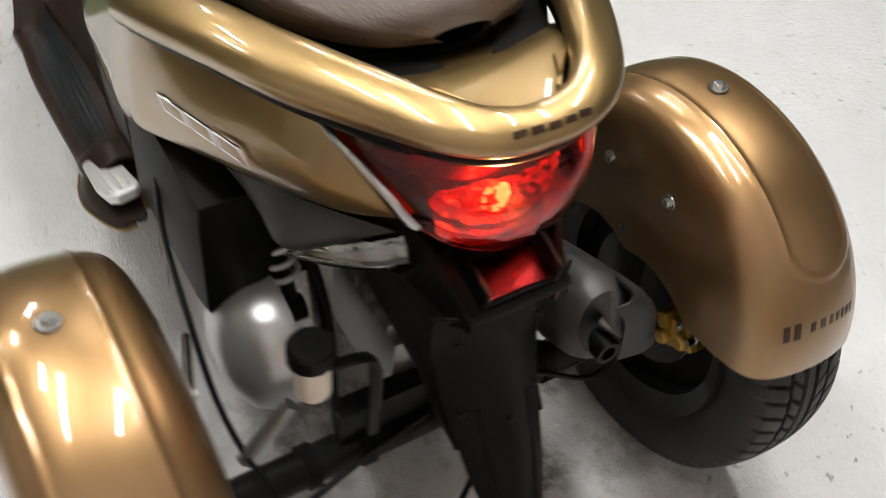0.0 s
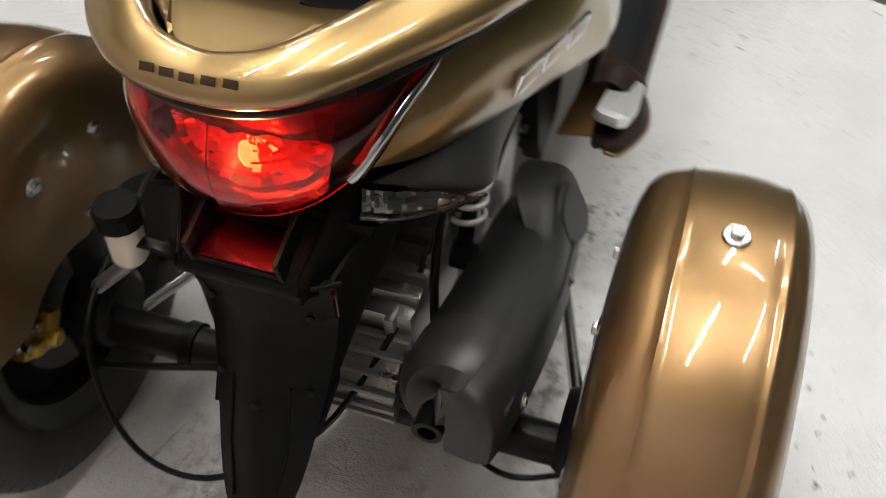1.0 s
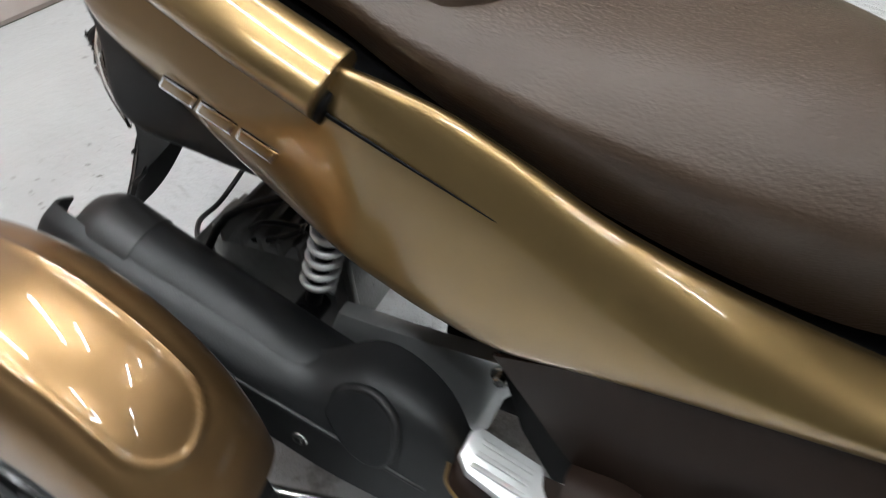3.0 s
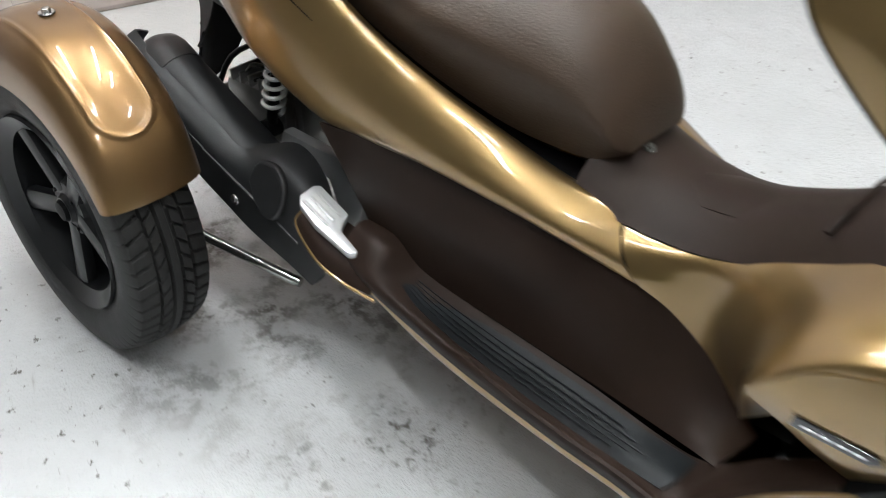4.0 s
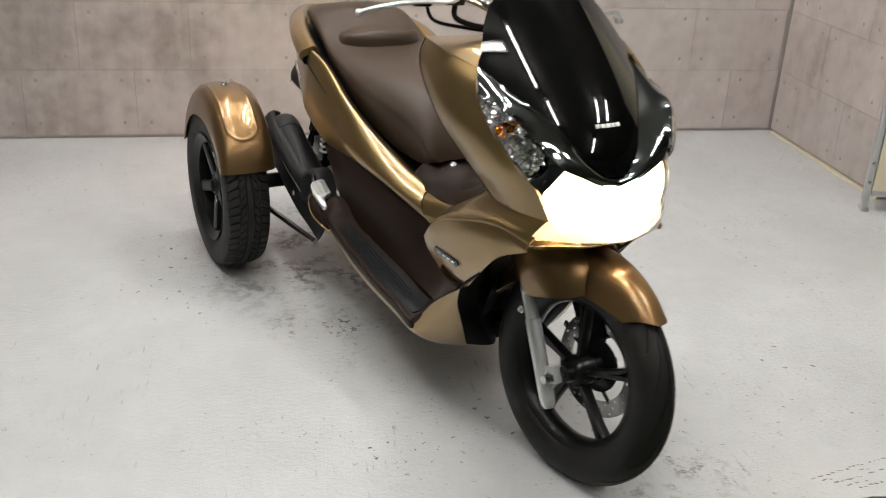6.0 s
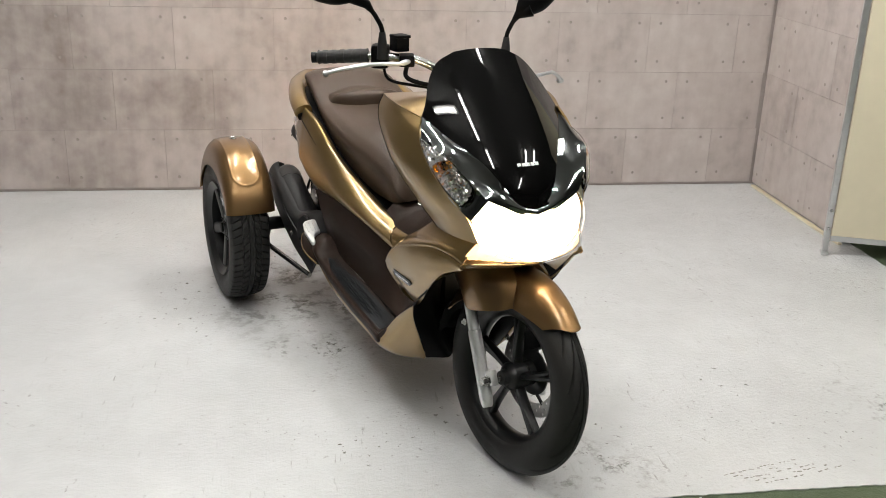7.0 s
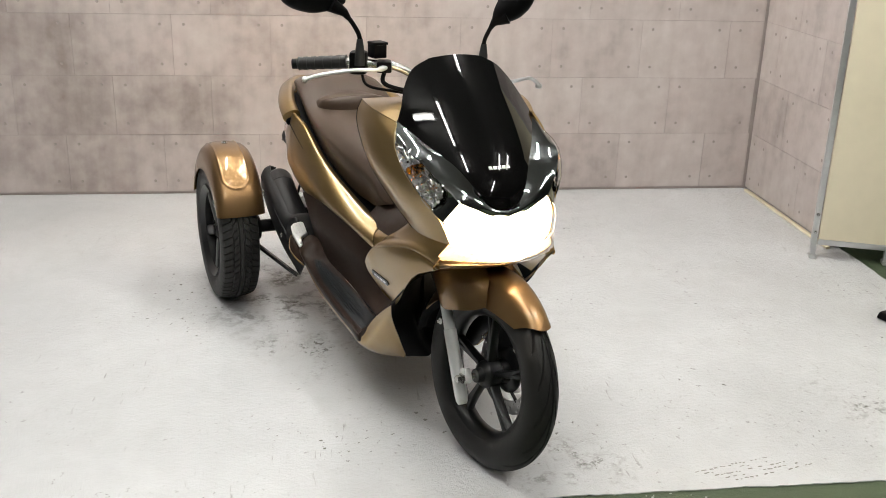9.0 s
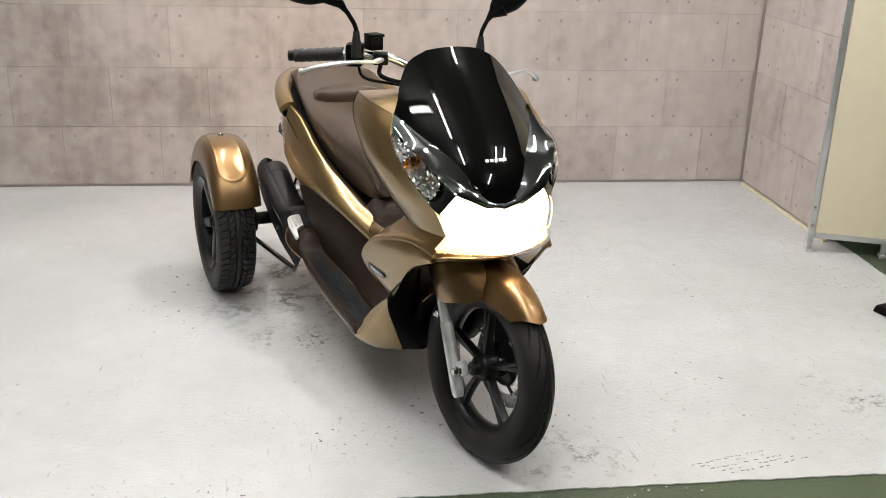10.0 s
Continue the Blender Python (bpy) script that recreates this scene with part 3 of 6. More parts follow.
# beside the seat: x, crest (y, z), widest y, lower edge (y, z)
for x, yi, zt, yo, yb, zb in ((0.150, 0.1990, 0.7330, 0.2190, 0.172, 0.540), (0.195, 0.1945, 0.7225, 0.2220, 0.181, 0.520), (0.24, 0.188, 0.706, 0.2225, 0.190, 0.504), (0.30, 0.1825, 0.676, 0.2180, 0.200, 0.490),
                              (0.37, 0.175, 0.638, 0.2110, 0.200, 0.497), (0.465, 0.160, 0.597, 0.2005, 0.1885, 0.497), (0.58, 0.126, 0.544, 0.1715, 0.161, 0.476), (0.64, 0.112, 0.522, 0.1560, 0.150, 0.464), (0.724, 0.091, 0.500, 0.1300, 0.127, 0.440)):
    lean = 0.05 * max(0.0, (x - 0.5) / 0.224)
    row = [(x, yi - 0.020, zt - 0.009), (x, yi, zt)]
    for f, w in ((0.22, 0.60), (0.58, 1.0), (0.86, 0.97)):
        row.append((x + lean * f, yi + (yo - yi) * w, zt - (zt - zb) * f))
    BODY.append(row + [(x + lean, yb, zb)])
cowls = both("rear_side_cowl", BODY, GOLD, 110, 40, 0.004, "gold side cowl that runs forward beside the seat")

# badge on each cowl: plain chrome bars on the slope
for side, cowl in ((-1, cowls[0]), (1, cowls[1])):
    for i in range(3):
        x = -0.020 + i * 0.047
        bm = prism([(-0.026, -0.009), (0.018, -0.009), (0.028, 0.009), (-0.016, 0.009)], 0.006, pose(x, side * (0.181 + 0.245 * (x + 0.02)), 0.650 - 0.10 * (x + 0.02), 0, 6, side * 13), 0.0015)
        part("badge_bar", bm, CHROME, cowl)
        bm = prism([(-0.0215, -0.0062), (0.0155, -0.0062), (0.0225, 0.0062), (-0.0145, 0.0062)], 0.0068, pose(x, side * (0.181 + 0.245 * (x + 0.02)), 0.650 - 0.10 * (x + 0.02), 0, 6, side * 13), 0.0005)
        part("badge_slot", bm, GOLD, cowl)

# a black strip, for the shade in the groove that runs on from the rail's seam and fades out
for side, cowl in ((-1, cowls[0]), (1, cowls[1])):
    groove = [(0.150, side * 0.2115, 0.7000), (0.195, side * 0.2118, 0.6835), (0.24, side * 0.2095, 0.6640), (0.288, side * 0.2050, 0.6410)]
    part("groove", sweep(spline(groove, 24), 0.0016, 0.0022, 8, taper=[1 - 0.75 * k / 24 for k in range(25)]), BLACK, cowl, "thin black strip drawn for the shade in the cowl's groove")

# black strip put in for the shaded gap between seat and gold strips
GAPS = [[(x, y - 0.035, z - 0.006), (x, y + 0.020, z - 0.016)] for x, y, z in
        ((-0.135, 0.060, 0.770), (-0.09, 0.098, 0.769), (0.0, 0.145, 0.762), (0.15, 0.164, 0.716), (0.24, 0.156, 0.672), (0.35, 0.148, 0.616), (0.465, 0.132, 0.568), (0.58, 0.094, 0.520), (0.68, 0.05, 0.512))]
both("seat_gap_strip", GAPS, BLACK, 40, 4, 0.006, "black strip that stands for the shaded gap under the seat")

# --- brown side panels and footboards
BROWN_SIDE = [
    [(0.294, 0.211, 0.494), (0.325, 0.204, 0.44), (0.355, 0.197, 0.385), (0.380, 0.194, 0.350)],
    [(0.38, 0.201, 0.503), (0.39, 0.201, 0.45), (0.415, 0.198, 0.395), (0.43, 0.194, 0.358)],
    [(0.47, 0.186, 0.498), (0.47, 0.194, 0.43), (0.475, 0.190, 0.37), (0.48, 0.186, 0.318)],
    [(0.61, 0.154, 0.474), (0.61, 0.170, 0.41), (0.61, 0.168, 0.35), (0.61, 0.172, 0.298)],
    [(0.70, 0.132, 0.458), (0.71, 0.150, 0.40), (0.72, 0.158, 0.34), (0.73, 0.168, 0.292)],
    [(0.772, 0.116, 0.436), (0.79, 0.135, 0.38), (0.81, 0.152, 0.33), (0.83, 0.170, 0.292)],
    [(0.87, 0.110, 0.388), (0.885, 0.125, 0.350), (0.90, 0.150, 0.318), (0.915, 0.176, 0.296)],
    [(0.961, 0.111, 0.307), (0.958, 0.130, 0.304), (0.952, 0.155, 0.302), (0.946, 0.181, 0.299)],
]
both("side_panel", BROWN_SIDE, BROWN, 48, 20, 0.004, "dark brown plastic side panel")

FOOT = [  # across: inner wall foot, tread, outer rim, outer rim side
    [(0.372, 0.190, 0.356), (0.372, 0.215, 0.362), (0.376, 0.238, 0.345), (0.378, 0.250, 0.330), (0.380, 0.248, 0.312)],
    [(0.425, 0.194, 0.357), (0.428, 0.222, 0.357), (0.428, 0.246, 0.340), (0.428, 0.256, 0.325), (0.428, 0.250, 0.305)],
    [(0.475, 0.186, 0.316), (0.475, 0.214, 0.312), (0.475, 0.238, 0.312), (0.475, 0.252, 0.309), (0.475, 0.248, 0.290)],
    [(0.60, 0.170, 0.292), (0.60, 0.205, 0.282), (0.60, 0.238, 0.286), (0.60, 0.250, 0.288), (0.60, 0.248, 0.268)],
    [(0.75, 0.166, 0.284), (0.75, 0.200, 0.268), (0.75, 0.236, 0.271), (0.75, 0.249, 0.274), (0.75, 0.246, 0.254)],
    [(0.86, 0.170, 0.280), (0.86, 0.200, 0.258), (0.86, 0.228, 0.258), (0.86, 0.241, 0.262), (0.86, 0.238, 0.242)],
    [(0.925, 0.176, 0.290), (0.926, 0.202, 0.258), (0.928, 0.228, 0.250), (0.930, 0.240, 0.254), (0.932, 0.238, 0.234)],
    [(0.965, 0.170, 0.308), (0.958, 0.195, 0.284), (0.950, 0.218, 0.268), (0.945, 0.232, 0.262), (0.947, 0.230, 0.242)],
    [(1.010, 0.168, 0.352), (1.005, 0.186, 0.338), (0.997, 0.203, 0.324), (0.990, 0.215, 0.314), (0.990, 0.213, 0.298)],
    [(1.085, 0.170, 0.410), (1.085, 0.180, 0.406), (1.085, 0.190, 0.402), (1.085, 0.199, 0.398), (1.085, 0.197, 0.384)],
]
feet = both("footboard", FOOT, BROWN, 48, 20, 0.004, "dark brown footboard")
MAT = [
    [(0.468, 0.196, 0.320), (0.470, 0.212, 0.318), (0.474, 0.228, 0.318)],
    [(0.52, 0.186, 0.305), (0.52, 0.212, 0.302), (0.52, 0.236, 0.305)],
    [(0.62, 0.178, 0.291), (0.62, 0.210, 0.284), (0.62, 0.237, 0.288)],
    [(0.75, 0.175, 0.284), (0.75, 0.204, 0.273), (0.75, 0.234, 0.275)],
    [(0.85, 0.177, 0.282), (0.85, 0.202, 0.264), (0.85, 0.226, 0.263)],
    [(0.925, 0.182, 0.290), (0.915, 0.202, 0.264), (0.907, 0.220, 0.257)],
]
mats = both("rubber_mat", MAT, MAT_RUBBER, 40, 12, 0.004, "dark grey ribbed rubber foot mat")
for side, mat_ob in ((-1, mats[0]), (1, mats[1])):
    for k in range(5):
        f = 0.22 + 0.14 * k
        line = [(a[0] + (b[0] - a[0]) * f, side * (a[1] + (b[1] - a[1]) * f), a[2] + (b[2] - a[2]) * f - 0.0035 * math.sin(math.pi * f) + 0.0015)
                for a, b in ((r[0], r[2]) for r in MAT[:6])]
        end = 0.90 - 0.05 * abs(k - 2)
        part("rib", sweep([p for p in spline(line, 24)][1:int(24 * end)], 0.0014, 0.0012, 6), MAT_RUBBER, mat_ob)

LOWER = [
    [(0.36, 0.246, 0.322), (0.36, 0.242, 0.302), (0.37, 0.215, 0.272), (0.38, 0.15, 0.250)],
    [(0.43, 0.250, 0.308), (0.43, 0.247, 0.287), (0.44, 0.220, 0.256), (0.45, 0.15, 0.232)],
    [(0.55, 0.249, 0.276), (0.55, 0.246, 0.252), (0.56, 0.218, 0.226), (0.56, 0.15, 0.205)],
    [(0.70, 0.247, 0.260), (0.70, 0.243, 0.234), (0.70, 0.212, 0.202), (0.70, 0.14, 0.180)],
    [(0.85, 0.239, 0.243), (0.85, 0.234, 0.220), (0.86, 0.196, 0.184), (0.87, 0.12, 0.165)],
    [(0.932, 0.239, 0.240), (0.938, 0.230, 0.217), (0.948, 0.182, 0.186), (0.96, 0.11, 0.172)],
    [(0.968, 0.226, 0.284), (0.980, 0.218, 0.250), (0.988, 0.166, 0.208), (0.988, 0.118, 0.181)],
    [(1.022, 0.215, 0.344), (1.024, 0.205, 0.300), (1.015, 0.158, 0.235), (0.996, 0.118, 0.187)],
    [(1.106, 0.206, 0.408), (1.070, 0.188, 0.348), (1.036, 0.151, 0.266), (1.003, 0.118, 0.195)],
]
both("lower_fairing", LOWER, GOLD, 40, 20, 0.004, "gold fairing under the footboard")

# --- front wings with the chrome side badges
WING = [
    [(0.976, 0.234, 0.491), (0.982, 0.230, 0.478), (1.015, 0.220, 0.458), (1.050, 0.206, 0.430), (1.090, 0.186, 0.400)],
    [(1.005, 0.238, 0.522), (1.020, 0.233, 0.500), (1.045, 0.224, 0.472), (1.080, 0.210, 0.440), (1.120, 0.190, 0.422)],
    [(1.035, 0.232, 0.548), (1.055, 0.230, 0.525), (1.085, 0.224, 0.500), (1.120, 0.212, 0.470), (1.160, 0.195, 0.462)],
    [(1.107, 0.222, 0.577), (1.120, 0.224, 0.555), (1.140, 0.220, 0.530), (1.165, 0.212, 0.508), (1.196, 0.198, 0.500)],
    [(1.198, 0.204, 0.603), (1.204, 0.209, 0.588), (1.212, 0.210, 0.570), (1.222, 0.205, 0.553), (1.240, 0.195, 0.543)],
    [(1.260, 0.189, 0.606), (1.262, 0.191, 0.596), (1.265, 0.191, 0.584), (1.270, 0.188, 0.572), (1.280, 0.182, 0.565)],
    [(1.308, 0.170, 0.592), (1.308, 0.173, 0.588), (1.308, 0.174, 0.584), (1.308, 0.172, 0.580), (1.308, 0.168, 0.577)],
]
wings = both("front_wing", WING, GOLD, 42, 24, 0.004, "gold front wing with a chrome badge")
for side, wing in ((-1, wings[0]), (1, wings[1])):
    m = pose(1.069, side * 0.2222, 0.476, -side * 11, 4, side * -8.5) @ Matrix.Diagonal((0.84, 1, 0.95, 1))
    bm = prism([(-0.052, -0.009), (0.044, -0.009), (0.056, 0.0), (0.048, 0.009), (-0.050, 0.009)], 0.005, m, 0.0012)
    plate = part("badge", bm, GLOSS_BLACK, wing, "small black and chrome side badge")
    for k in range(4):
        part("badge_bar", prism([(-0.008, -0.0022), (0.006, -0.0022), (0.008, 0.0022), (-0.006, 0.0022)], 0.0064, m @ pose(-0.030 + 0.020 * k, 0, 0), 0.0006), CHROME, wing)

WING_TOP = [
    [(x + 0.0035, y, z) for x, y, z in (tuple(p) for p in spline(BODY[-1][:0:-1], 3))],
    [(0.822, 0.115, 0.417), (0.832, 0.108, 0.460), (0.825, 0.100, 0.490), (0.800, 0.076, 0.503)],
    [(0.880, 0.112, 0.380), (0.882, 0.116, 0.450), (0.888, 0.108, 0.503), (0.890, 0.080, 0.524)],
    [(0.935, 0.122, 0.335), (0.940, 0.160, 0.440), (0.955, 0.145, 0.530), (0.975, 0.085, 0.570)],
    [(0.961, 0.178, 0.390), (0.976, 0.231, 0.486), (1.005, 0.193, 0.560), (1.050, 0.118, 0.612)],
    [(1.022, 0.178, 0.450), (1.034, 0.230, 0.546), (1.075, 0.193, 0.596), (1.130, 0.168, 0.648)],
    [(1.092, 0.168, 0.520), (1.106, 0.220, 0.576), (1.145, 0.193, 0.615), (1.195, 0.170, 0.655)],
    [(1.192, 0.150, 0.560), (1.197, 0.202, 0.602), (1.225, 0.184, 0.628), (1.262, 0.160, 0.654)],
    [(1.257, 0.140, 0.575), (1.259, 0.187, 0.605), (1.280, 0.172, 0.626), (1.308, 0.148, 0.650)],
    [(1.300, 0.155, 0.575), (1.307, 0.168, 0.592), (1.320, 0.156, 0.618), (1.338, 0.136, 0.648)],
]
both("inner_leg_cover", WING_TOP, GOLD, 60, 24, 0.004, "gold leg cover beside the tunnel")

# --- centre tunnel between seat and leg shield, dark brown
TUNNEL = []
for x, top, w, low in ((0.655, 0.560, 0.112, 0.500), (0.69, 0.540, 0.110, 0.493), (0.74, 0.522, 0.104, 0.487), (0.82, 0.524, 0.097, 0.489), (0.90, 0.556, 0.094, 0.512),
                       (0.96, 0.586, 0.098, 0.545), (1.02, 0.62, 0.112, 0.58), (1.10, 0.665, 0.15, 0.62)):
    TUNNEL.append([(x, w * k / 4, low + (top - low) * max(0.0, 1 - (abs(k) / 4) ** 2.4) + 0.008) for k in range(-4, 5)])
tunnel = part("tunnel_cover", patch(TUNNEL, 40, 30, 0.004), BROWN, scooter, "dark brown tunnel cover behind the leg shield")
part("fuel_lid", patch([[(x, 0.044 * k / 3 * w, z - 0.009 * abs(k / 3) ** 2.2) for k in range(-3, 4)] for x, z, w in ((0.765, 0.530, 0.75), (0.785, 0.531, 1), (0.85, 0.543, 1.05), (0.885, 0.557, 1.0), (0.9, 0.563, 0.8))],
     16, 16, 0.004), BROWN, tunnel, "dark brown fuel lid")
part("fold_line", sweep([(0.955, -0.072, 0.583), (0.958, -0.04, 0.594), (0.960, 0, 0.597), (0.958, 0.04, 0.594), (0.955, 0.072, 0.583)], 0.004, 0.003, 8), BROWN, tunnel)
bolt(tunnel, (0.696, -0.012, 0.546), (0.5, 0, 0.86), 0.008, 0.005)

# --- leg shield, outer gold skins
SHIELD = [
    [(0.930, 0.226, 0.936), (0.990, 0.228, 0.934), (1.050, 0.221, 0.926), (1.118, 0.202, 0.913)],
    [(0.940, 0.243, 0.905), (1.000, 0.243, 0.900), (1.070, 0.236, 0.894), (1.140, 0.216, 0.886)],
    [(0.972, 0.250, 0.862), (1.035, 0.252, 0.860), (1.101, 0.242, 0.858), (1.164, 0.222, 0.856)],
    [(1.060, 0.249, 0.790), (1.113, 0.250, 0.796), (1.169, 0.240, 0.802), (1.222, 0.219, 0.808)],
    [(1.147, 0.221, 0.718), (1.189, 0.224, 0.732), (1.233, 0.216, 0.746), (1.275, 0.197, 0.760)],
    [(1.166, 0.190, 0.670), (1.214, 0.192, 0.684), (1.264, 0.184, 0.698), (1.312, 0.164, 0.712)],
    [(1.176, 0.176, 0.648), (1.230, 0.176, 0.649), (1.285, 0.165, 0.651), (1.339, 0.143, 0.652)],
]
shields = both("leg_shield_skin", SHIELD, GOLD, 40, 24, 0.005, "gold outer skin of the leg shield", left=LEFT)
SHIELD_IN = [
    [(0.934, 0.224, 0.930), (0.950, 0.180, 0.935), (0.970, 0.090, 0.940), (0.975, 0.000, 0.940)],
    [(0.975, 0.245, 0.862), (0.985, 0.180, 0.860), (1.005, 0.090, 0.860), (1.010, 0.000, 0.860)],
    [(1.062, 0.243, 0.790), (1.020, 0.170, 0.775), (1.035, 0.090, 0.770), (1.040, 0.000, 0.770)],
    [(1.148, 0.214, 0.718), (1.065, 0.150, 0.695), (1.070, 0.080, 0.690), (1.070, 0.000, 0.690)],
    [(1.172, 0.168, 0.644), (1.120, 0.120, 0.630), (1.090, 0.060, 0.625), (1.080, 0.000, 0.625)],
]
both("inner_leg_shield", SHIELD_IN, BROWN, 30, 20, 0.004, "dark brown inner leg shield")
for side in (-1, 1):
    line = [(r[0][0] - 0.001, side * (r[0][1] - 0.001), r[0][2]) for r in SHIELD]
    part("shield_edge", sweep(spline(line, 30), 0.0022, 0.0022, 8), BLACK, shields[0 if side < 0 else 1], "black rubber edge of the leg shield")
SHIELD_TOP = [
    [(0.930, 0.226, 0.9375), (0.99, 0.232, 0.9355), (1.05, 0.224, 0.9275), (1.118, 0.202, 0.9145)],
    [(0.940, 0.190, 0.940), (0.99, 0.190, 0.938), (1.03, 0.182, 0.934), (1.07, 0.168, 0.926)],
    [(0.955, 0.120, 0.942), (0.98, 0.120, 0.944), (1.01, 0.120, 0.946), (1.035, 0.115, 0.946)],
    [(0.965, 0.0, 0.945), (0.98, 0.0, 0.950), (1.00, 0.0, 0.955), (1.02, 0.0, 0.960)],
]
both("dash_cover", SHIELD_TOP, GOLD, 20, 16, 0.004, "gold cover round the dashboard", left=LEFT)

# --- smoked windscreen: centre line, and the half outline from the top round to the rounded foot
SCREEN_C = [(1.029, 0.0, 1.061), (1.085, 0.0, 1.020), (1.150, 0.0, 0.968), (1.215, 0.0, 0.914), (1.270, 0.0, 0.863), (1.312, 0.0, 0.815), (1.338, 0.0, 0.768), (1.346, 0.0, 0.748), (1.349, 0.0, 0.731)]
SCREEN_E = [(1.036, 0.075, 1.053), (1.046, 0.120, 1.030), (1.052, 0.152, 0.992), (1.062, 0.175, 0.945), (1.103, 0.195, 0.897), (1.185, 0.170, 0.862), (1.265, 0.125, 0.822), (1.318, 0.078, 0.772), (1.343, 0.035, 0.738)]
CZ = np.polyfit([p[2] for p in SCREEN_C], [p[0] for p in SCREEN_C], 4)
outline = spline(SCREEN_E, 56)
middle = spline(SCREEN_C, 56)
SCREEN = []
for c, e in zip(middle, outline):
    row = []
    for k in range(-24, 25):
        f = k / 24
        y, z = e[1] * f, c[2] + (e[2] - c[2]) * f * f
        row.append((float(np.polyval(CZ, z)) - 3.1 * y * y, y, z))
    SCREEN.append(row)
screen_bm = grid_bm(SCREEN)
bmesh.ops.recalc_face_normals(screen_bm, faces=screen_bm.faces)
thicken(screen_bm, 0.004)
screen = part("windscreen", screen_bm, VISOR, scooter, "short black smoked windscreen")
for i in range(5):
    yy = -0.024 + 0.012 * i
    part("letter_bar", box((0.0016, 0.0095, 0.0085), pose(float(np.polyval(CZ, 0.8265)) - 3.1 * yy * yy + 0.001, yy, 0.8265, 0, -42, 0), 0.0004), LETTER_WHITE, screen)

def on_screen(y, z):
    return (float(np.polyval(CZ, z)) - 3.1 * y * y + 0.002, y, z)


def garnish_row(y, z, low, crown):
    """From the screen's edge over a crowned band to the lamps."""
    a = on_screen(y, z)
    row = [a]
    for f, h in ((0.33, 0.9), (0.68, 1.0)):
        row.append(tuple(p + (q - p) * f + crown * h * n for p, q, n in zip(a, low, (0.60, 0.50, 0.62))))
    return row + [low]


GARNISH_ROWS = [
    garnish_row(0.196, 0.914, (1.100, 0.221, 0.889), 0.006),
    garnish_row(0.176, 0.894, (1.152, 0.216, 0.871), 0.007),
    garnish_row(0.154, 0.872, (1.210, 0.206, 0.859), 0.007),
    garnish_row(0.130, 0.852, (1.268, 0.192, 0.845), 0.006),
    garnish_row(0.104, 0.828, (1.310, 0.167, 0.809), 0.007),
    garnish_row(0.084, 0.800, (1.328, 0.147, 0.785), 0.009),
    garnish_row(0.068, 0.776, (1.346, 0.1245, 0.760), 0.010),
    garnish_row(0.050, 0.754, (1.357, 0.086, 0.742), 0.012),
    garnish_row(0.026, 0.737, (1.359, 0.046, 0.7225), 0.013),
    [on_screen(0.0, 0.732), (1.362, 0.0, 0.731), (1.367, 0.0, 0.721), (1.357, 0.0, 0.710)],
]
for _ in range(2):  # ease the ridge
    for j in (1, 2):
        eased = [tuple((a + 2 * b + c) / 4 for a, b, c in zip(GARNISH_ROWS[k - 1][j], GARNISH_ROWS[k][j], GARNISH_ROWS[k + 1][j])) for k in range(1, 8)]
        for k in range(1, 8):
            GARNISH_ROWS[k][j] = eased[k - 1]
both("garnish", GARNISH_ROWS, GARNISH, 60, 20, 0.003, "dark chrome garnish under the windscreen", left=LEFT)

# --- turn lamps beside the headlamp: clear lens over a faceted reflector with an amber bulb
def between(a, b, f):
    return tuple(p + (q - p) * f for p, q in zip(a, b))


NOSE_IN = spline([r[3] for r in GARNISH_ROWS[1:7]], 60)
NOSE_OUT = spline([(1.150, 0.219, 0.872), (1.172, 0.222, 0.848), (1.222, 0.219, 0.808), (1.275, 0.197, 0.760), (1.300, 0.176, 0.728), (1.328, 0.160, 0.708)], 60)


def nose_rows(a, b, n, inner=0.0, outer=1.0, bulge=0.010):
    """Sections across the strip between garnish and leg shield, from share a to share b of its length."""
    rows = []
    for i in range(n + 1):
        k = int(round(60 * (a + (b - a) * i / n)))
        p, q = NOSE_IN[k], NOSE_OUT[k]
        m = between(p, q, (inner + outer) / 2)
        lift = bulge * min(1.0, math.dist(p, q) / 0.045)
        rows.append([between(p, q, inner), (m[0] + lift, m[1] + lift * 0.6, m[2] + lift * 0.5), between(p, q, outer)])
    return rows


TIP = [nose_rows(k, k, 1, bulge=b)[0] for k, b in ((0.5, -0.030), (0.6, -0.032), (0.70, -0.026), (0.78, -0.010), (0.86, 0.001), (0.93, 0.002), (1.0, 0.002))]
both("garnish_tip", TIP, GARNISH, 16, 12, 0.003, "dark chrome garnish beside the headlamp", left=LEFT)
LENS = nose_rows(0.0, 0.78, 9, 0.02, 0.97)
for k, a, b in ((-3, 0.92, 0.97), (-2, 0.72, 0.92), (-1, 0.30, 0.72)):  # the lens ends in a rounded point
    LENS[k] = [between(LENS[k][1], LENS[k][0], a), LENS[k][1], between(LENS[k][1], LENS[k][2], b)]
lenses = both("turn_lamp", LENS, CLEAR, 30, 14, 0.003, "clear turn lamp lens with amber bulb", left=LEFT)
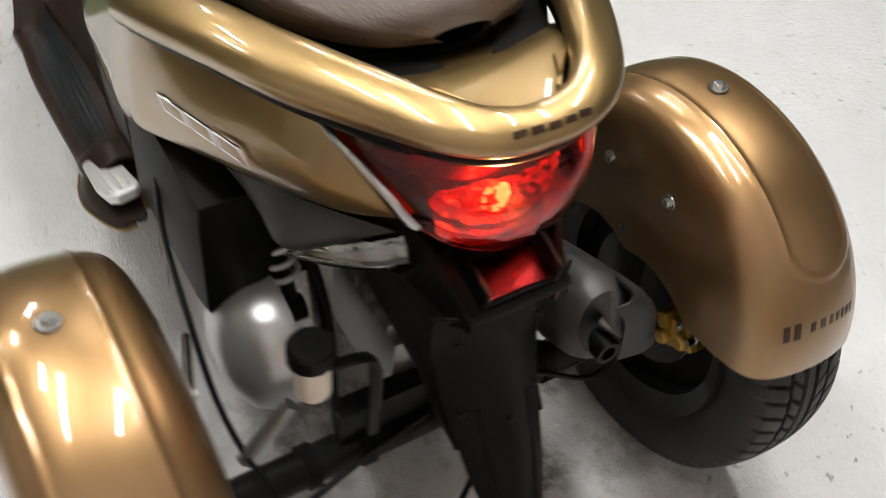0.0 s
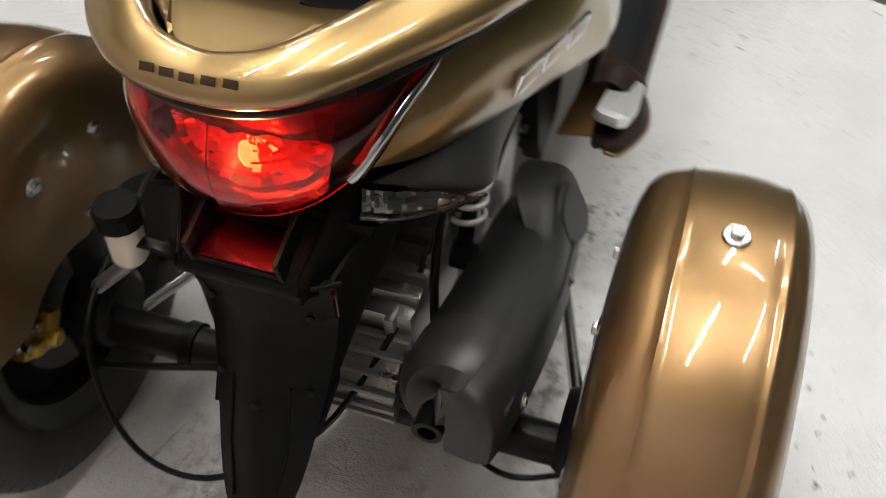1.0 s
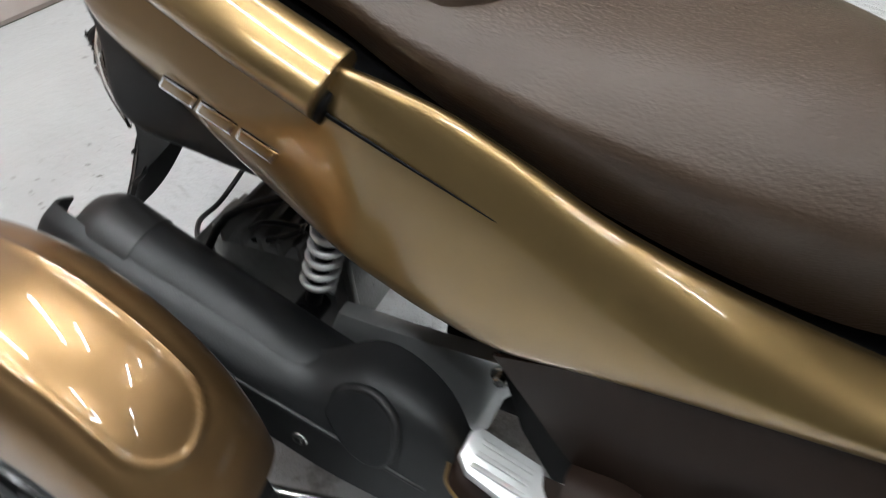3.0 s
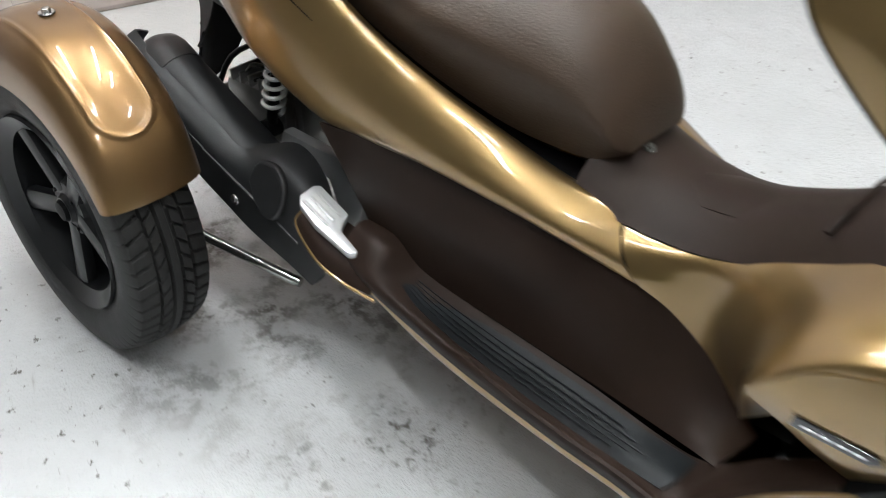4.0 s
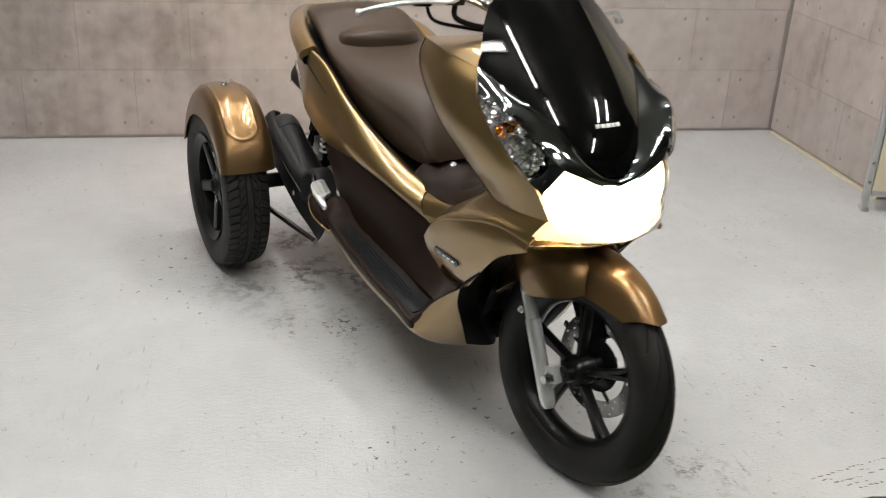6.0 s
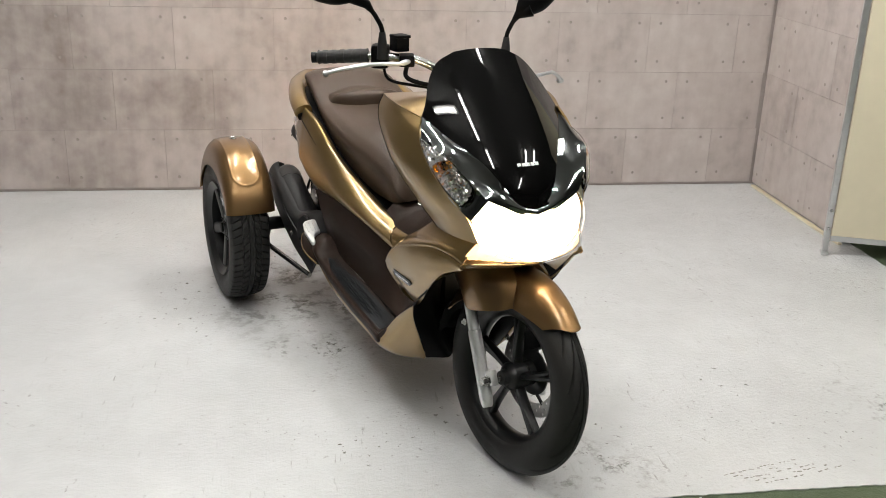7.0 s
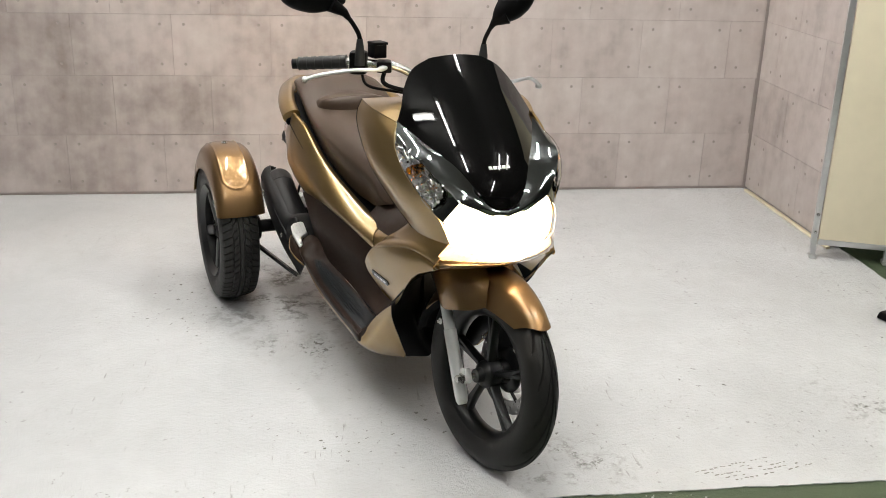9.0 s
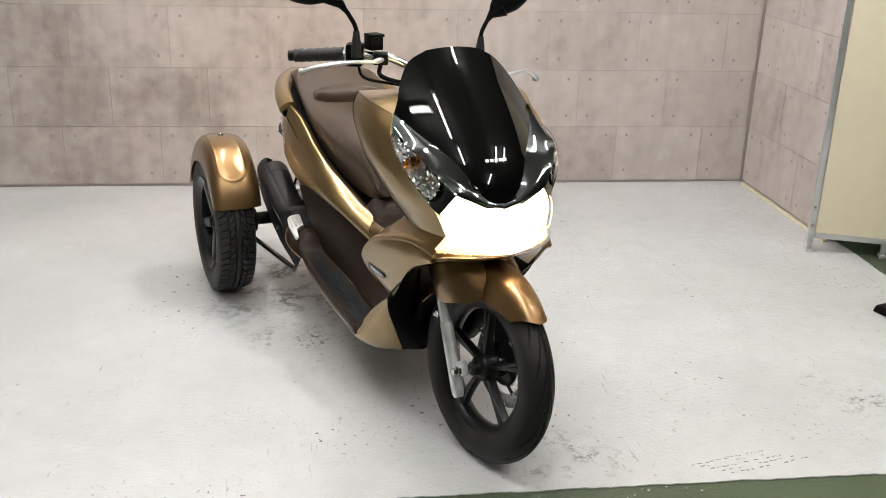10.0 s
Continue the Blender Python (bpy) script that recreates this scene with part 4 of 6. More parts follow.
for lens, side in zip(lenses, (-1, 1)):
    rnd = random.Random(4)
    g = []
    cols = [spline([spline(r, 14)[j] for r in LENS], 46) for j in range(15)]
    for i in range(47):
        row = []
        for j in range(15):
            x, y, z = cols[j][i]
            deep = 0.016 * math.sin(math.pi * j / 14) * math.sin(math.pi * i / 46) + 0.004
            q = 0.0030
            row.append((x - deep + rnd.uniform(-q, q), side * ((LEFT if side > 0 else 1) * y - deep * 1.2 + rnd.uniform(-q, q)), z + rnd.uniform(-q, q)))
        g.append(row)
    part("reflector", grid_bm(g), FACET, lens, "faceted chrome reflector", sharp=3)
    part("bulb", lathe([(0, 0.022), (0.008, 0.019), (0.012, 0.009), (0.012, -0.009), (0.008, -0.019), (0, -0.022)], 14, pose(1.240, side * (0.187 if side > 0 else 0.200), 0.822, 20, 40, 0)), AMBER, lens, "amber bulb")

# --- headlamp, lit
HEAD = [
    [(1.346, 0.1245, 0.760), (1.351, 0.104, 0.750), (1.357, 0.078, 0.738), (1.359, 0.042, 0.7205), (1.357, 0.0, 0.709)],
    [(1.338, 0.146, 0.733), (1.352, 0.122, 0.728), (1.366, 0.087, 0.718), (1.372, 0.046, 0.702), (1.374, 0.0, 0.691)],
    [(1.335, 0.157, 0.704), (1.358, 0.128, 0.700), (1.376, 0.090, 0.692), (1.385, 0.046, 0.676), (1.388, 0.0, 0.667)],
    [(1.340, 0.154, 0.678), (1.363, 0.124, 0.672), (1.382, 0.087, 0.662), (1.391, 0.044, 0.648), (1.394, 0.0, 0.641)],
    [(1.346, 0.146, 0.655), (1.366, 0.118, 0.645), (1.382, 0.084, 0.629), (1.390, 0.042, 0.615), (1.392, 0.0, 0.609)],
]
heads = both("headlamp", HEAD, CLEAR, 24, 24, 0.003, "large headlamp, switched on and glaring white", left=LEFT)
HEAD_IN = [[(x - 0.012, y * 0.97, z) for x, y, z in r] for r in HEAD]
for h, flip in zip(heads, (True, False)):
    part("reflector", patch(HEAD_IN if flip else [[(x, y * LEFT, z) for x, y, z in r] for r in HEAD_IN], 14, 14, 0.0, flip), HEAD_GLOW, h, "glaring lit reflector")
for h in heads:
    h.visible_shadow = False
LOWER_LAMP = [
    [(1.346, 0.147, 0.654), (1.366, 0.119, 0.644), (1.382, 0.085, 0.628), (1.390, 0.043, 0.614), (1.392, 0.0, 0.608)],
    [(1.330, 0.161, 0.624), (1.354, 0.132, 0.619), (1.375, 0.092, 0.613), (1.387, 0.046, 0.608), (1.390, 0.0, 0.606)],
    [(1.309, 0.172, 0.593), (1.340, 0.140, 0.601), (1.365, 0.096, 0.604), (1.380, 0.048, 0.604), (1.385, 0.0, 0.603)],
]
low_lamps = both("position_lamp", LOWER_LAMP, CLEAR, 12, 24, 0.003, "thin warm position lamp under the headlamp", left=LEFT)
for h in low_lamps:
    h.visible_shadow = False
for h, flip in zip(low_lamps, (True, False)):
    rnd = random.Random(9)
    low_rows = [spline(r, 30) for r in LOWER_LAMP]
    g = [[(x - 0.010 + rnd.uniform(-0.004, 0.004), (-1 if flip else LEFT) * y * 0.98, z + 0.002 + rnd.uniform(-0.002, 0.002)) for x, y, z in (a + (b - a) * k / 3 for a, b in zip(p, q))] for p, q in zip(low_rows, low_rows[1:]) for k in range(3)]
    part("reflector", grid_bm(g), HEAD_GLOW_LOW, h, "faceted warm reflector, its glitter put into the glow", sharp=3)

# under-cowl below the lamps and the black wheel well behind it
UNDER = [
    [(1.300, 0.170, 0.588), (1.330, 0.138, 0.595), (1.354, 0.095, 0.598), (1.368, 0.047, 0.598), (1.373, 0.0, 0.597)],
    [(1.288, 0.174, 0.582), (1.308, 0.136, 0.580), (1.324, 0.092, 0.578), (1.334, 0.046, 0.577), (1.337, 0.0, 0.576)],
    [(1.250, 0.188, 0.553), (1.258, 0.138, 0.556), (1.264, 0.088, 0.556), (1.268, 0.044, 0.554), (1.270, 0.0, 0.553)],
    [(1.196, 0.194, 0.505), (1.200, 0.140, 0.525), (1.208, 0.092, 0.529), (1.215, 0.046, 0.529), (1.216, 0.0, 0.528)],
    [(1.170, 0.194, 0.480), (1.172, 0.142, 0.512), (1.180, 0.094, 0.520), (1.185, 0.047, 0.520), (1.186, 0.0, 0.520)],
]
both("under_cowl", UNDER, GOLD, 18, 24, 0.004, "gold cowl under the headlamp", left=LEFT)
WELL = [
    [(1.205, 0.190, 0.516), (1.19, 0.12, 0.552), (1.15, 0.06, 0.572), (1.13, 0.0, 0.575)],
    [(1.165, 0.198, 0.466), (1.12, 0.13, 0.505), (1.05, 0.07, 0.520), (1.03, 0.0, 0.522)],
    [(1.104, 0.203, 0.406), (1.06, 0.13, 0.430), (1.00, 0.07, 0.430), (0.975, 0.0, 0.430)],
    [(1.067, 0.185, 0.347), (1.03, 0.11, 0.350), (0.98, 0.06, 0.345), (0.955, 0.0, 0.340)],
    [(1.033, 0.148, 0.265), (1.03, 0.09, 0.262), (0.975, 0.05, 0.260), (0.95, 0.0, 0.258)],
    [(1.002, 0.115, 0.193), (1.030, 0.060, 0.196), (0.995, 0.03, 0.200), (0.955, 0.0, 0.200)],
]
both("wheel_well", WELL, BLACK, 30, 20, 0.004, "black plastic wheel well")

# --- taillight between rail and cowls
TAIL = [
    [(-0.080, 0.126, 0.722), (-0.135, 0.113, 0.731), (-0.180, 0.095, 0.737), (-0.216, 0.067, 0.741), (-0.238, 0.032, 0.742), (-0.243, 0.0, 0.742)],
    [(-0.094, 0.125, 0.717), (-0.160, 0.113, 0.717), (-0.205, 0.095, 0.712), (-0.240, 0.065, 0.707), (-0.258, 0.032, 0.704), (-0.263, 0.0, 0.703)],
    [(-0.108, 0.123, 0.712), (-0.178, 0.110, 0.702), (-0.212, 0.094, 0.688), (-0.240, 0.062, 0.673), (-0.255, 0.031, 0.664), (-0.259, 0.0, 0.661)],
    [(-0.118, 0.121, 0.708), (-0.188, 0.107, 0.690), (-0.202, 0.097, 0.672), (-0.222, 0.068, 0.647), (-0.234, 0.033, 0.632), (-0.237, 0.0, 0.627)],
]
tails = both("taillight", TAIL, RED_LENS, 20, 24, 0.003, "lit red taillight under the grab rail")
for tl in tails:
    tl.visible_shadow = False
for tl, flip in zip(tails, (True, False)):
    rows = [[(x + 0.082 - 0.1 * abs(y), y * 0.86, z * 0.9 + 0.069) for x, y, z in r] for r in TAIL]
    part("housing", patch(rows, 12, 14, 0.0, flip), RED_DARK, tl, "dark red inner housing")
rnd = random.Random(2)
g = []
for i in range(11):
    u = i / 10
    row = []
    for j in range(49):
        a = 2 * math.pi * (j % 48) / 48
        y, z = 0.070 * u * math.cos(a), 0.675 + 0.027 * u * math.sin(a)
        x = -0.224 + 0.030 * (y / 0.07) ** 2 + 0.026 * (1 - u * u) + 0.0035 * ((u * 5.0) % 1.0)
        shake = random.Random(j % 48 * 31 + i)
        row.append((x + shake.uniform(-0.0022, 0.0022), y + shake.uniform(-0.001, 0.001), z + shake.uniform(-0.001, 0.001)))
    g.append(row)
bowl = part("lamp_bowl", grid_bm(g), TAIL_GLOW, scooter, "oval faceted reflector behind the red lens", sharp=2)
part("bulb", lathe([(0, 0.013), (0.004, 0.010), (0.0062, 0), (0.004, -0.010), (0, -0.013)], 14, pose(-0.2075, 0, 0.666, 90, 0, 0)), BULB_GLOW, bowl, "glowing bulb")
edge = [p for p in spline(TAIL[3] + mirrored(TAIL[3][:-1])[::-1], 64) if abs(p[1]) < 0.076]
g = []
for i in range(11):  # stepped floor from the foot of the lens in under the bowl
    u = i / 10
    g.append([(x + 0.004 + 0.062 * u + rnd.uniform(-0.0006, 0.0006), y * (0.97 - 0.22 * u), z + 0.004 + (0.036 - 0.25 * (z - 0.627)) * u + 0.003 * ((u * 5) % 1.0) + rnd.uniform(-0.0006, 0.0006)) for x, y, z in edge])
part("lamp_floor", grid_bm(g), TAIL_FLOOR, bowl, "ribbed reflector along the foot of the lens", sharp=2)
for side in (-1, 1):
    line = [(-0.076, side * 0.131, 0.722), (-0.117, side * 0.126, 0.715), (-0.158, side * 0.118, 0.706), (-0.188, side * 0.109, 0.692), (-0.203, side * 0.0985, 0.675), (-0.210, side * 0.089, 0.664)]
    part("chrome_edge", sweep(spline(line, 24), 0.0030, 0.0062, 12, taper=[0.7 + 0.5 * math.sin(math.pi * k / 24) for k in range(25)]), CHROME_IN_SHADE, scooter, "chrome edge of the taillight")
    # rear turn lamps: clear wedges under the tray
    WEDGE = [[(-0.190, side * 0.088, 0.628), (-0.172, side * 0.114, 0.616), (-0.142, side * 0.144, 0.600), (-0.104, side * 0.171, 0.580)],
             [(-0.199, side * 0.090, 0.612), (-0.181, side * 0.117, 0.601), (-0.148, side * 0.146, 0.590), (-0.103, side * 0.172, 0.577)],
             [(-0.186, side * 0.086, 0.594), (-0.166, side * 0.110, 0.584), (-0.136, side * 0.138, 0.578), (-0.102, side * 0.170, 0.574)]]
    lamp = part("rear_turn_lamp", patch(WEDGE, 10, 20, 0.003), CLEAR, scooter, "clear pointed rear turn lamp")
    rnd = random.Random(6)
    g = [[(p[0] + 0.010 + rnd.uniform(-0.0012, 0.0012), p[1] * 0.97, p[2] + rnd.uniform(-0.0008, 0.0008)) for p in row] for row in zip(*[spline([spline(r, 26)[j] for r in WEDGE], 8) for j in range(27)])]
    part("reflector", grid_bm(g), GARNISH, lamp, sharp=5)
    TRAY = [[(-0.190, side * 0.100, 0.648), (-0.10, side * 0.142, 0.630), (0.0, side * 0.165, 0.600), (0.10, side * 0.180, 0.572), (0.20, side * 0.19, 0.54)],
            [(-0.160, side * 0.118, 0.622), (-0.106, side * 0.170, 0.588), (-0.02, side * 0.160, 0.560), (0.08, side * 0.150, 0.540), (0.20, side * 0.15, 0.50)],
            [(-0.130, side * 0.085, 0.575), (-0.09, side * 0.120, 0.562), (-0.02, side * 0.120, 0.545), (0.08, side * 0.115, 0.525), (0.20, side * 0.11, 0.48)]]
    part("tail_side_tray", patch(TRAY, 16, 24, 0.004), MUFFLER, scooter, "black plastic tray under the side cowl")

# --- tail bracket: black box under the taillight, number bracket and mudflap
BOX = [[(-0.190, y * 1.35, 0.617), (-0.222, y * 1.15, 0.604), (-0.249, y, 0.591), (-0.2535, y, 0.586), (-0.2545, y, 0.578), (-0.250, y, 0.570), (-0.225, y * 1.1, 0.556), (-0.20, y * 1.3, 0.545)]
       for y in (-0.056, -0.053, -0.03, 0, 0.03, 0.053, 0.056)]
BOX = [[(x, y, z - 0.016) for x, y, z in r] for r in BOX]
plate_box = part("plate_box", patch(BOX, 24, 40, 0.004), BLACK, scooter, "black plastic box under the taillight")
# the taillight's red reflection is put into the window's colour
part("lamp_window", box((0.0415, 0.072, 0.003), pose(-0.2315, 0, 0.5885, 0, -16, 0), 0.001), WINDOW_REFLECTION, plate_box, "glossy black window, coloured red for the taillight's reflection")
for side in (-1, 1):
    part("window_frame", box((0.052, 0.005, 0.030), pose(-0.2310, side * 0.0400, 0.595, 0, -16, 0), 0.0015), BLACK, plate_box)
part("window_frame", sweep([(-0.2515, -0.039, 0.579), (-0.2515, 0.039, 0.579)], 0.0022, seg=8), BLACK, plate_box)
for side in (-1, 1):
    part("box_side", patch([[(-0.252, side * 0.053, 0.575), (-0.222, side * 0.062, 0.600), (-0.190, side * 0.075, 0.632), (-0.13, side * 0.095, 0.62)],
                            [(-0.254, side * 0.057, 0.565), (-0.222, side * 0.067, 0.59), (-0.190, side * 0.084, 0.60), (-0.13, side * 0.103, 0.60)],
                            [(-0.249, side * 0.056, 0.555), (-0.222, side * 0.066, 0.548), (-0.190, side * 0.082, 0.56), (-0.13, side * 0.100, 0.57)]], 12, 16, 0.004), BLACK, plate_box)
tray = part("tail_tray", patch([[(-0.20, y, 0.622 - abs(y) * 0.2), (-0.08, y * 1.25, 0.592 - abs(y) * 0.15), (0.06, y * 1.5, 0.55), (0.2, y * 1.5, 0.50)] for y in (-0.10, -0.05, 0, 0.05, 0.10)], 14, 14, 0.006), BLACK, scooter, "black inner tray under the tail")
FLAP = [[(x + bow * abs(k) ** 1.6, w * k, z) for k in (-1, -0.93, -0.5, 0, 0.5, 0.93, 1)] for x, z, w, bow in
        ((-0.242, 0.556, 0.076, 0.014), (-0.240, 0.520, 0.072, 0.022), (-0.240, 0.480, 0.066, 0.032), (-0.254, 0.430, 0.061, 0.034), (-0.280, 0.365, 0.053, 0.030), (-0.304, 0.305, 0.043, 0.020), (-0.318, 0.270, 0.030, 0.010), (-0.323, 0.256, 0.016, 0.003))]
flap = part("mudflap", patch(FLAP, 40, 36, 0.006), BLACK, scooter, "tapered black plastic mudflap")
part("rib", sweep([(-0.249, -0.030, 0.415), (-0.276, -0.030, 0.345), (-0.306, -0.0225, 0.289)], 0.0016, 0.002, 8), BLACK, flap)
part("rib", sweep([(-0.249, 0.030, 0.415), (-0.276, 0.030, 0.345), (-0.306, 0.0225, 0.289)], 0.0016, 0.002, 8), BLACK, flap)
for y, z, x in ((0.048, 0.500, -0.221), (-0.048, 0.500, -0.221), (0.046, 0.408, -0.237), (-0.046, 0.408, -0.237), (0, 0.401, -0.262)):
    bolt(flap, (x - 0.006, y, z), (-0.95, 0, 0.3), 0.0035, 0.002, DARK_STEEL)
part("plate_bracket", sweep(spline([(-0.225, -0.080, 0.558), (-0.240, -0.060, 0.561), (-0.245, -0.03, 0.563), (-0.245, 0.03, 0.563), (-0.240, 0.060, 0.561), (-0.225, 0.080, 0.558)], 24), 0.002, 0.0025, 8), BLACK, flap, "black ridge across the mudflap")
part("reflector", sweep([(-0.230, -0.074, 0.548), (-0.218, -0.070, 0.505)], 0.0022, 0.005, 8), RED_DARK, flap, "narrow red reflector on the edge")
for side in (-1, 1):
    part("flap_wing", patch([[(-0.226, side * 0.074, 0.560), (-0.17, side * 0.090, 0.585), (-0.10, side * 0.100, 0.580)],
                             [(-0.210, side * 0.066, 0.480), (-0.17, side * 0.078, 0.495), (-0.12, side * 0.090, 0.515)],
                             [(-0.222, side * 0.060, 0.420), (-0.205, side * 0.064, 0.420), (-0.185, side * 0.068, 0.435)],
                             [(-0.253, side * 0.052, 0.360), (-0.250, side * 0.052, 0.360), (-0.252, side * 0.053, 0.364)]], 20, 14, 0.004), BLACK, flap)

# --- rear mudguards
FEND_Z, FEND_R = 0.346, 0.232


def fender_point(f, s, out, lift=0.0):
    """A place on a crowned mudguard centred on y = 0: f runs from the front edge to the rear one, s from the inner edge (-1) to the outer (1)."""
    a = radians(7 + 172 * f)
    if s > 0:
        depth, y, drop = 0.085, 0.078 * (1 - (1 - s) ** 2.1), s ** 3.2
    else:
        depth, y, drop = 0.190, -0.100 * (1 - (1 + s) ** 2.4), abs(s) ** 4.2
    drop *= depth * ((0.22 if s > 0 else 0.50) + (0.78 if s > 0 else 0.50) * math.sin(math.pi * f) ** 0.85)
    along = max(0.0, abs(f - 0.483) * 0.697 - 0.193)
    off = abs(math.hypot(along, y) - 0.046)
    r = FEND_R - drop + 0.0024 * math.exp(-(off / 0.0034) ** 2) + 0.006 - 0.020 * (abs(y) / 0.1) ** 2 + lift
    return (r * math.cos(a) * (1.0 if a < math.pi / 2 else 1.05), out * y, FEND_Z + r * math.sin(a))


def fender_bm(out):
    """A crowned mudguard with a raised bead, a long loop along the crown."""
    bm = grid_bm([[fender_point(i / 220, -1 + k / 40, out) for k in range(81)] for i in range(221)])
    bmesh.ops.recalc_face_normals(bm, faces=bm.faces)
    thicken(bm, 0.003)
    return bm


FEND_X = -0.098
REAR_X, REAR_Y, REAR_R = -0.102, 0.390, 0.256


def rear_tyre_groove(a, s):
    """Depth of the tread pattern at angle a and place s (-1 to 1) across a road tyre."""
    d = 0.0
    t = abs(s)
    for c in (0.16, 0.50):
        d = max(d, 1 - abs((t - c) / 0.046) ** 4)
    turn = a / (2 * math.pi)
    if t > 0.52:
        q = (turn * 60 + 0.9 * t + (0.5 if s > 0 else 0)) % 1.0
        d = max(d, 1 - abs((q - 0.5) / 0.10) ** 4)
    elif t > 0.18:
        q = (turn * 60 + 2.2 * t + (0.25 if s > 0 else 0)) % 1.0
        d = max(d, 1 - abs((q - 0.5) / 0.085) ** 4)
    return max(0.0, d) * 0.0068


def front_tyre_groove(a, s):
    """Sweeping diagonal grooves of a scooter tyre."""
    d = 0.0
    n = 16
    side = 1 if s > 0 else -1
    t = abs(s)
    q = (a / (2 * math.pi) * n - 1.8 * (1 - t) ** 1.4 + (0.5 if s > 0 else 0)) % 1.0
    if 0.10 < t < 0.85:
        wd = 0.10 * math.sin(math.pi * (t - 0.10) / 0.75) ** 0.6 + 0.001
        d = max(d, 1 - abs((q - 0.5) / wd) ** 4)
    d = max(d, 0.8 - abs(s / 0.045) ** 4)  # the groove round the middle
    return max(0.0, d) * 0.0075


def tyre_bm(R, W, rim, groove, crown, seg=420, m=None):
    """A tyre: tread with its pattern cut in, rounded shoulders, side walls down to the rim."""
    prof = []
    n = 66
    for k in range(n + 1):
        s = -1 + 2 * k / n
        prof.append((R - crown * abs(s) ** 2.4, W * s, s))
    left = [(rim + (R - crown - rim) * f, W * w) for f, w in ((0.0, 0.80), (0.10, 0.95), (0.35, 1.10), (0.65, 1.13), (0.88, 1.07))]
    g = []
    for i in range(seg):
        a = 2 * math.pi * i / seg
        row = [((r), -y, None) for r, y in left] + prof + [((r), y, None) for r, y in left[::-1]]
        pts = []
        for r, y, s in row:
            rr = r - (groove(a, s) if s is not None and groove else 0)
            v = Vector((rr * math.cos(a), y, rr * math.sin(a)))
            pts.append(m @ v if m else v)
        g.append(pts)
    return grid_bm(g, close_u=True)


def spoke_bm(n, r0, r1, w0, w1, y0, y1, t0, t1, twist=0.0, split=0.0):
    """n tapered spokes from a hub to the rim, standing in the wheel's plane."""
    out = []
    for k in range(n):
        a0 = 2 * math.pi * k / n
        for sgn in ((-1, 1) if split else (0,)):
            bm = bmesh.new()
            rings = []
            for j in range(9):
                f = j / 8
                r = r0 + (r1 - r0) * f
                w = w0 + (w1 - w0) * f
                y = y0 + (y1 - y0) * f
                t = t0 + (t1 - t0) * f
                ang = a0 + twist * f + sgn * split * f
                c = Vector((r * math.cos(ang), y, r * math.sin(ang)))
                tang = Vector((-math.sin(ang), 0, math.cos(ang)))
                ring = []
                for q in range(10):
                    b = 2 * math.pi * q / 10
                    cc, ss = math.cos(b), math.sin(b)
                    ring.append(bm.verts.new(c + tang * (math.copysign(abs(cc) ** 0.6, cc) * w) + Vector((0, math.copysign(abs(ss) ** 0.6, ss) * t, 0))))
                rings.append(ring)
            for p, q in zip(rings, rings[1:]):
                for s in range(10):
                    bm.faces.new((p[s], p[(s + 1) % 10], q[(s + 1) % 10], q[s]))
            bm.faces.new(rings[0])
            bm.faces.new(rings[-1])
            out.append(bm)
    return out


